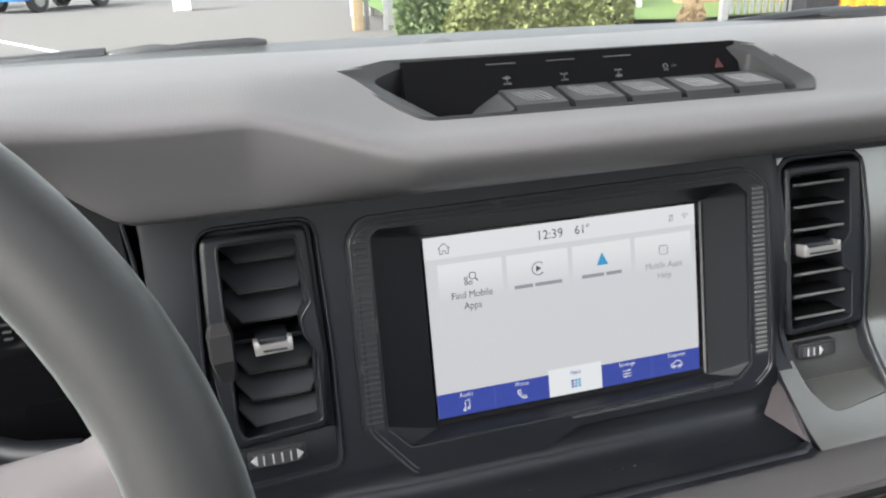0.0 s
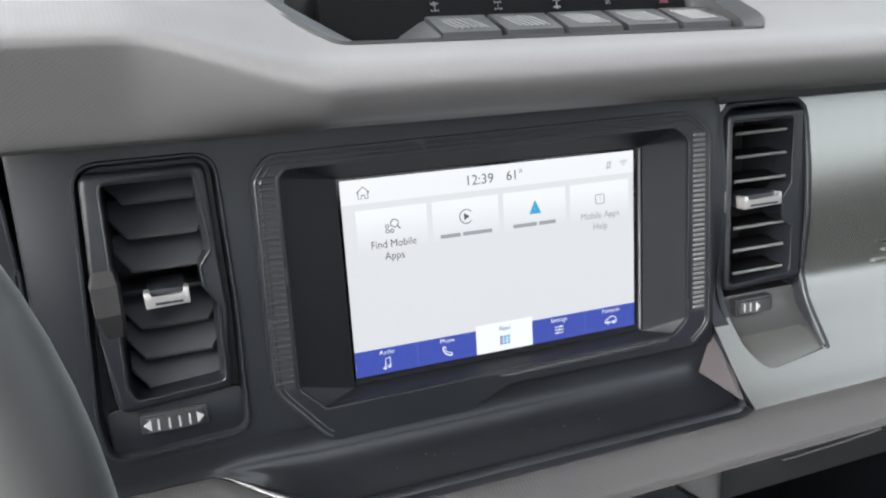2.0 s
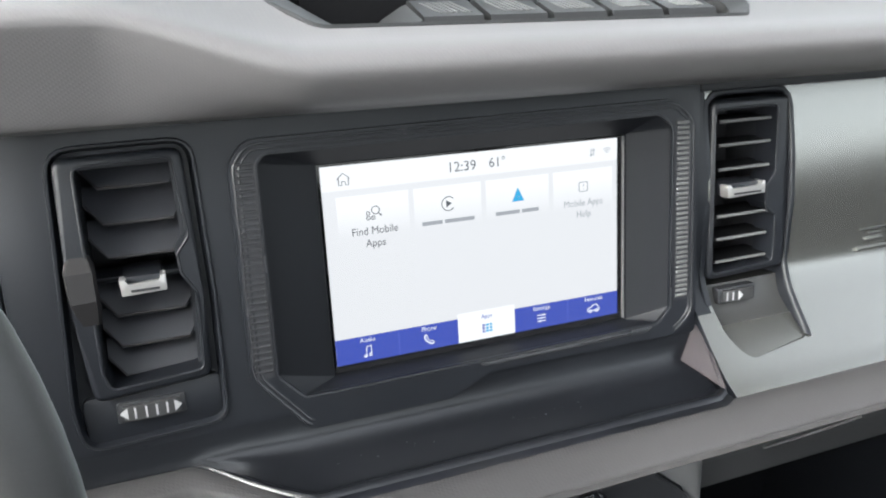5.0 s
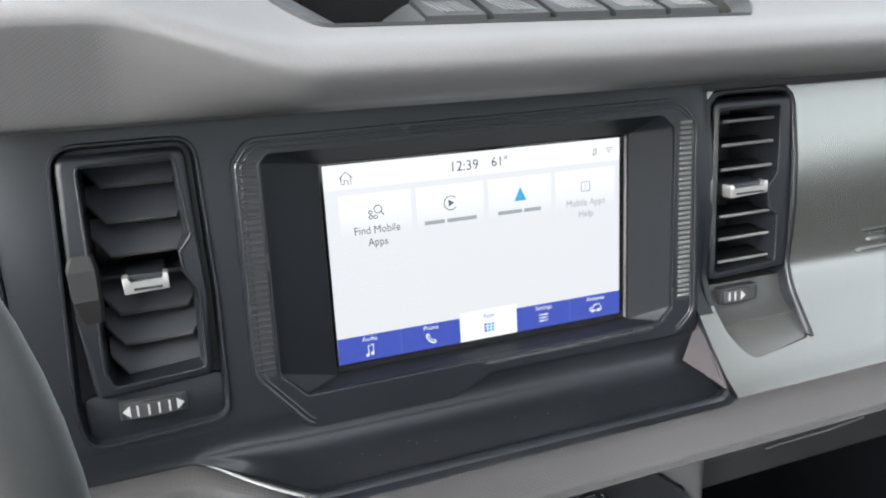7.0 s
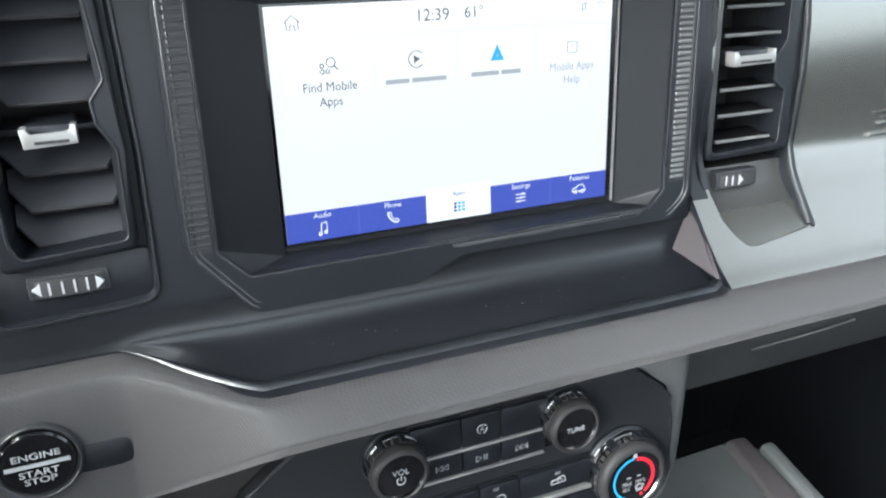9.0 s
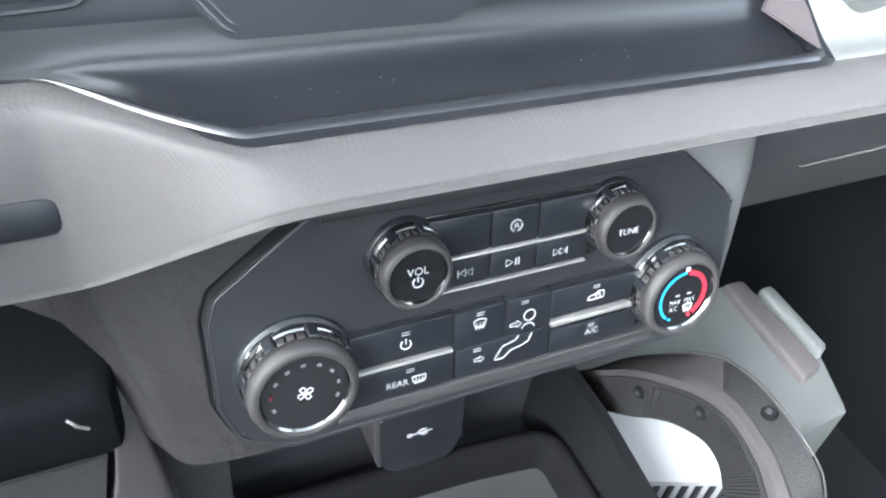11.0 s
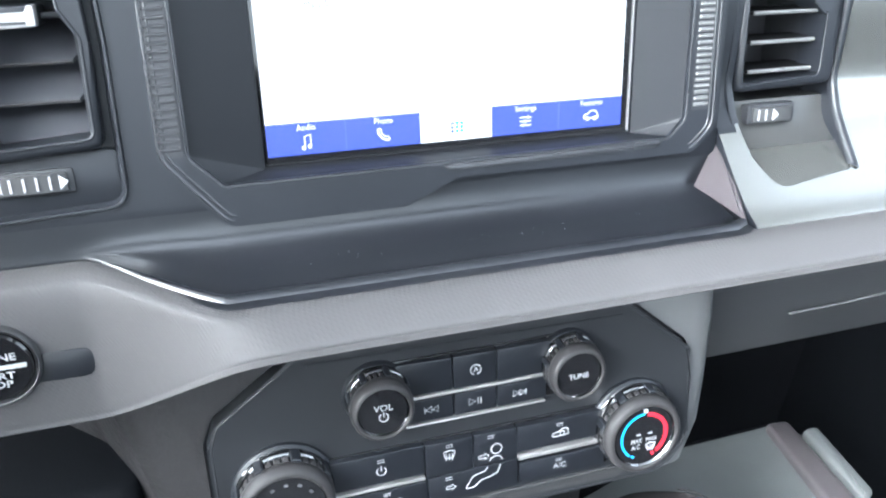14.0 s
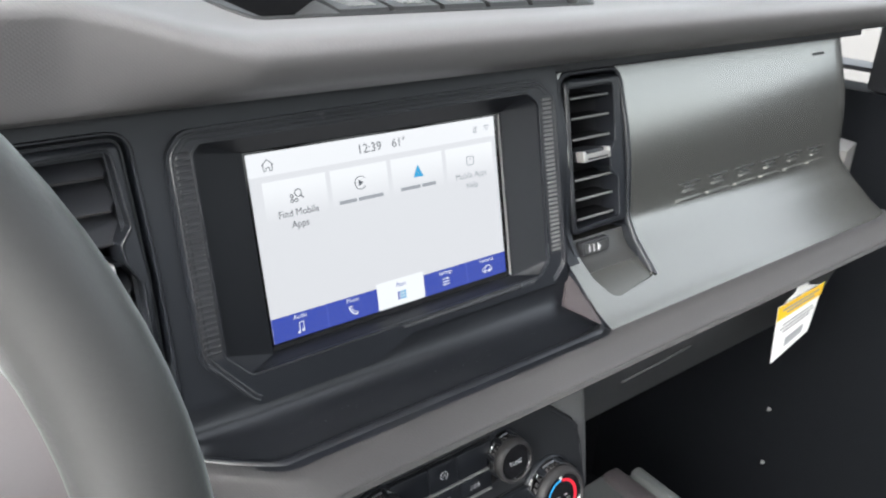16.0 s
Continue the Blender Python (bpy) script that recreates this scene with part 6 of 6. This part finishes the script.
def simple_car(x, y, turn, paint, label):
    c = thing("car", (x, y, 0.0), WORLD, label, "car")
    m = Matrix.Translation((x, y, 0)) @ Matrix.Rotation(radians(turn), 4, "Z")
    prof = [(-2.1, 0.35), (-2.15, 0.7), (-2.0, 0.95), (-1.4, 1.02), (-0.9, 1.45), (0.9, 1.50), (1.7, 1.10), (2.1, 0.95), (2.15, 0.35)]
    rings = []
    for w, s in ((-0.88, 0.97), (-0.80, 1.0), (0.80, 1.0), (0.88, 0.97)):
        rings.append([m @ Vector((a * s, w, 0.35 + (b - 0.35) * s)) for a, b in prof])
    part("body", loops(rings, True, True), paint, c, "", 40)
    for s in (-1, 1):
        part("side_window", loops([[m @ Vector((a, s * w, b)) for a, b in ((-1.15, 1.05), (-0.8, 1.38), (0.8, 1.42), (1.35, 1.10))] for w in (0.882, 0.86)], True, True), GLOSS, c)
        for a in (-1.3, 1.3):
            bm = bmesh.new()
            bmesh.ops.create_cone(bm, cap_ends=True, segments=24, radius1=0.34, radius2=0.34, depth=0.22, matrix=m @ Matrix.Translation((a, s * 0.80, 0.34)) @ Matrix.Rotation(radians(90), 4, "X"))
            tyre = part("wheel", bm, RUBBER, c)
            bm = bmesh.new()
            bmesh.ops.create_cone(bm, cap_ends=True, segments=20, radius1=0.22, radius2=0.18, depth=0.24, matrix=m @ Matrix.Translation((a, s * 0.81, 0.34)) @ Matrix.Rotation(radians(90), 4, "X"))
            part("rim", bm, SATIN, tyre)
    return c


simple_car(-4.65, 27.8, 54, CARBLUE, "blue hatchback parked on the asphalt")
simple_car(-8.1, 29.2, 54, HULL, "dark car parked beside the blue one")
simple_car(1.2, 44.0, 4, HULL, "dark car parked far off")
pillar = thing("bollard", (-0.59, 24.0, 0.0), WORLD, "short white square bollard", "bollard")
part("post", brick(-0.86, -0.36, 23.8, 24.3, 0.0, 1.1, 0.02), CONCRETE, pillar)
gate = thing("gate_post", (2.9, 15.3, 0.0), WORLD, "weathered tan gate post", "post")
part("post", brick(2.72, 2.92, 15.2, 15.4, 0, 2.6, 0.01), STRAW, gate)
part("post", brick(2.98, 3.06, 15.3, 15.4, 0, 2.6, 0.01), POSTGREY, gate)
shed = thing("white_shed", (4.6, 19.0, 0.0), WORLD, "white sheet-metal shed with upright ribs", "shed")
part("wall", brick(3.4, 12.0, 18.9, 19.2, 0, 3.0), CONCRETE, shed, "pale ribbed wall")
for i in range(22):
    part("rib", brick(3.45 + 0.38 * i, 3.55 + 0.38 * i, 18.86, 18.9, 0, 3.0), POSTGREY if i % 3 else CONCRETE, shed)
fence = thing("fence", (6.2, 14.2, 0.0), WORLD, "grey slatted fence behind the shrubs", "fence")
for i in range(26):
    part("slat", brick(3.35 + 0.22 * i, 3.50 + 0.22 * i, 15.0, 15.03, 0.1, 2.0), CONCRETE if i % 4 else POSTGREY, fence)
for i in range(4):
    part("post", brick(3.3 + 1.8 * i, 3.38 + 1.8 * i, 15.05, 15.13, 0, 2.1), POSTGREY, fence)
fence_b = thing("fence", (10.5, 13.0, 0.0), WORLD, "grey picket fence with a steel post", "fence")
part("post", brick(9.52, 9.66, 12.9, 13.02, 0, 2.4), POSTGREY, fence_b)
for i in range(22):
    part("slat", brick(9.9 + 0.16 * i, 9.98 + 0.16 * i, 13.4, 13.43, 0.1, 1.9), POSTGREY, fence_b)
hut = thing("tan_stone_wall", (11.0, 15.5, 0.0), WORLD, "tan stone block wall behind the fence", "wall")
part("wall", brick(10.2, 13.4, 15.3, 15.7, 0, 1.6, 0.02), STRAW, hut)
truck = thing("orange_container", (14.0, 14.2, 0.0), WORLD, "orange ribbed steel container", "container")
part("box", brick(12.45, 17.5, 13.0, 15.2, 0.03, 2.6, 0.02), ORANGE, truck)
for i in range(16):
    part("rib", brick(12.5 + 0.3 * i, 12.62 + 0.3 * i, 12.95, 13.0, 0.06, 2.55), ORANGE, truck)
part("skid", brick(12.45, 17.5, 13.1, 15.1, 0.0, 0.03), HULL, truck)
bin_box = thing("crate", (11.95, 13.3, 0.0), WORLD, "dark steel crate beside the orange container", "crate")
part("box", brick(11.55, 12.38, 13.0, 13.6, 0.0, 1.0, 0.02), HULL, bin_box)


def shrub(x, y, w, h, seed, mat, label):
    """Many small leaves round a few upright stems, with an uneven outline."""
    rnd = random.Random(seed)
    s = thing("shrub", (x, y, 0.0), WORLD, label, "shrub", "shrubs by the fence")
    bm = bmesh.new()
    for i in range(int(5200 * w)):
        a, r = rnd.uniform(0, 2 * math.pi), w * 0.5 * math.sqrt(rnd.random())
        z = h * rnd.random() ** 0.7 * (1 - 0.55 * (r / (w * 0.5)) ** 2) * (0.8 + 0.35 * noise.noise((x + r * math.cos(a) * 2.5, y + r * math.sin(a) * 2.5, seed)))
        c = Vector((x + r * math.cos(a), y + 0.6 * r * math.sin(a), max(z, 0.02)))
        q = Euler((rnd.uniform(-1, 1), rnd.uniform(-1, 1), rnd.uniform(0, 6.28))).to_matrix()
        l = rnd.uniform(0.03, 0.085)
        vs = [bm.verts.new(c + q @ Vector(p)) for p in ((-l, 0, 0), (0, -l * 0.4, 0.01), (l, 0, 0), (0, l * 0.4, 0.01))]
        bm.faces.new(vs)
    part("foliage", bm, mat, s, "", 0)
    bm = bmesh.new()
    for i in range(5):
        pipe([(x + rnd.uniform(-0.05, 0.05), y, 0), (x + rnd.uniform(-0.3, 0.3) * w, y + rnd.uniform(-0.1, 0.1), h * 0.7)], [0.02, 0.006], 6, 1, bm)
    part("stem", bm, STRAW, s)


LEAVES_B = material("yellow_green_leaves", (0.15, 0.17, 0.06), 0.8, 0.0, 0.5, 3.0, 0.2)
for i in range(9):
    shrub(3.7 + 0.36 * i, 13.0 + 0.4 * math.sin(i * 2.1), 1.35 + 0.35 * math.sin(i * 1.7), 1.45 + 0.45 * math.cos(i * 2.3), 11 + i, LEAVES_B if i % 3 == 2 else LEAVES, "leafy green shrub by the fence")
shrub(8.9, 13.0, 0.55, 0.6, 77, STRAW, "small round brown bush on the grass")
dry = bmesh.new()
rnd = random.Random(5)
for i in range(1600):
    x, y = rnd.uniform(3.6, 9.0), 12.35 + rnd.uniform(-0.25, 0.4)
    a = rnd.uniform(0, 3.14)
    l = rnd.uniform(0.04, 0.12)
    vs = [dry.verts.new(p) for p in ((x, y, 0.01), (x + l * math.cos(a), y + l * math.sin(a), 0.02 + rnd.uniform(0, 0.08)), (x + 0.02, y + 0.02, 0.015))]
    dry.faces.new(vs)
tagged(setting("dry_grass", dry, STRAW, WORLD, "dry straw-coloured grass along the asphalt's edge", "grass"), kind="stuff")

# dust on the shelf
dust = bmesh.new()
rnd = random.Random(9)
for i in range(90):
    x = rnd.uniform(-0.100, 0.11)
    f = rnd.random()
    y = -0.0225 - 0.0170 * f
    z = -0.0902 + (y + 0.0210) * 0.449 if y > -0.0279 else -0.0933 + (y + 0.0279) * 0.357 if y > -0.0349 else -0.0958 + (y + 0.0349) * 0.203
    if x < -0.09 - 0.02 * (1 - f) or rnd.random() < 0.35 * (x + 0.11) / 0.23:
        continue
    s = rnd.uniform(0.00010, 0.00030) * (1.6 if rnd.random() < 0.08 else 1)
    vs = [dust.verts.new((x + s * math.cos(a) * rnd.uniform(0.6, 1.4), y + s * math.sin(a), z + 0.0004 + 0.34 * s * math.sin(a))) for a in (0, 1.6, 3.1, 4.7)]
    dust.faces.new(vs)
speck = new("dust", to_mesh("dust", dust, MARK_INK, 0))
speck.matrix_world = DASH
tagged(speck, "pale dust specks scattered on the black shelf", "dust", "", "stuff")

for y, z in ((0.0703, -0.4597), (0.0613, -0.5467)):
    s = thing("screw", (0.70, y, z), LEVEL, "small bright screw head in the dark side panel", "screw", "side panel screws")
    bm = bmesh.new()
    bmesh.ops.create_cone(bm, cap_ends=True, segments=14, radius1=0.0032, radius2=0.0022, depth=0.004, matrix=Matrix.Translation((0.699, y, z)) @ Matrix.Rotation(radians(-90), 4, "Y"))
    part("head", bm, SATIN, s)
bar_w = thing("window_rail", (0.73, 0.07, 0.02), LEVEL, "dark rail across the corner window", "rail")
part("rail", brick(0.705, 0.755, 0.052, 0.12, 0.0165, 0.0215), DARK, bar_w)
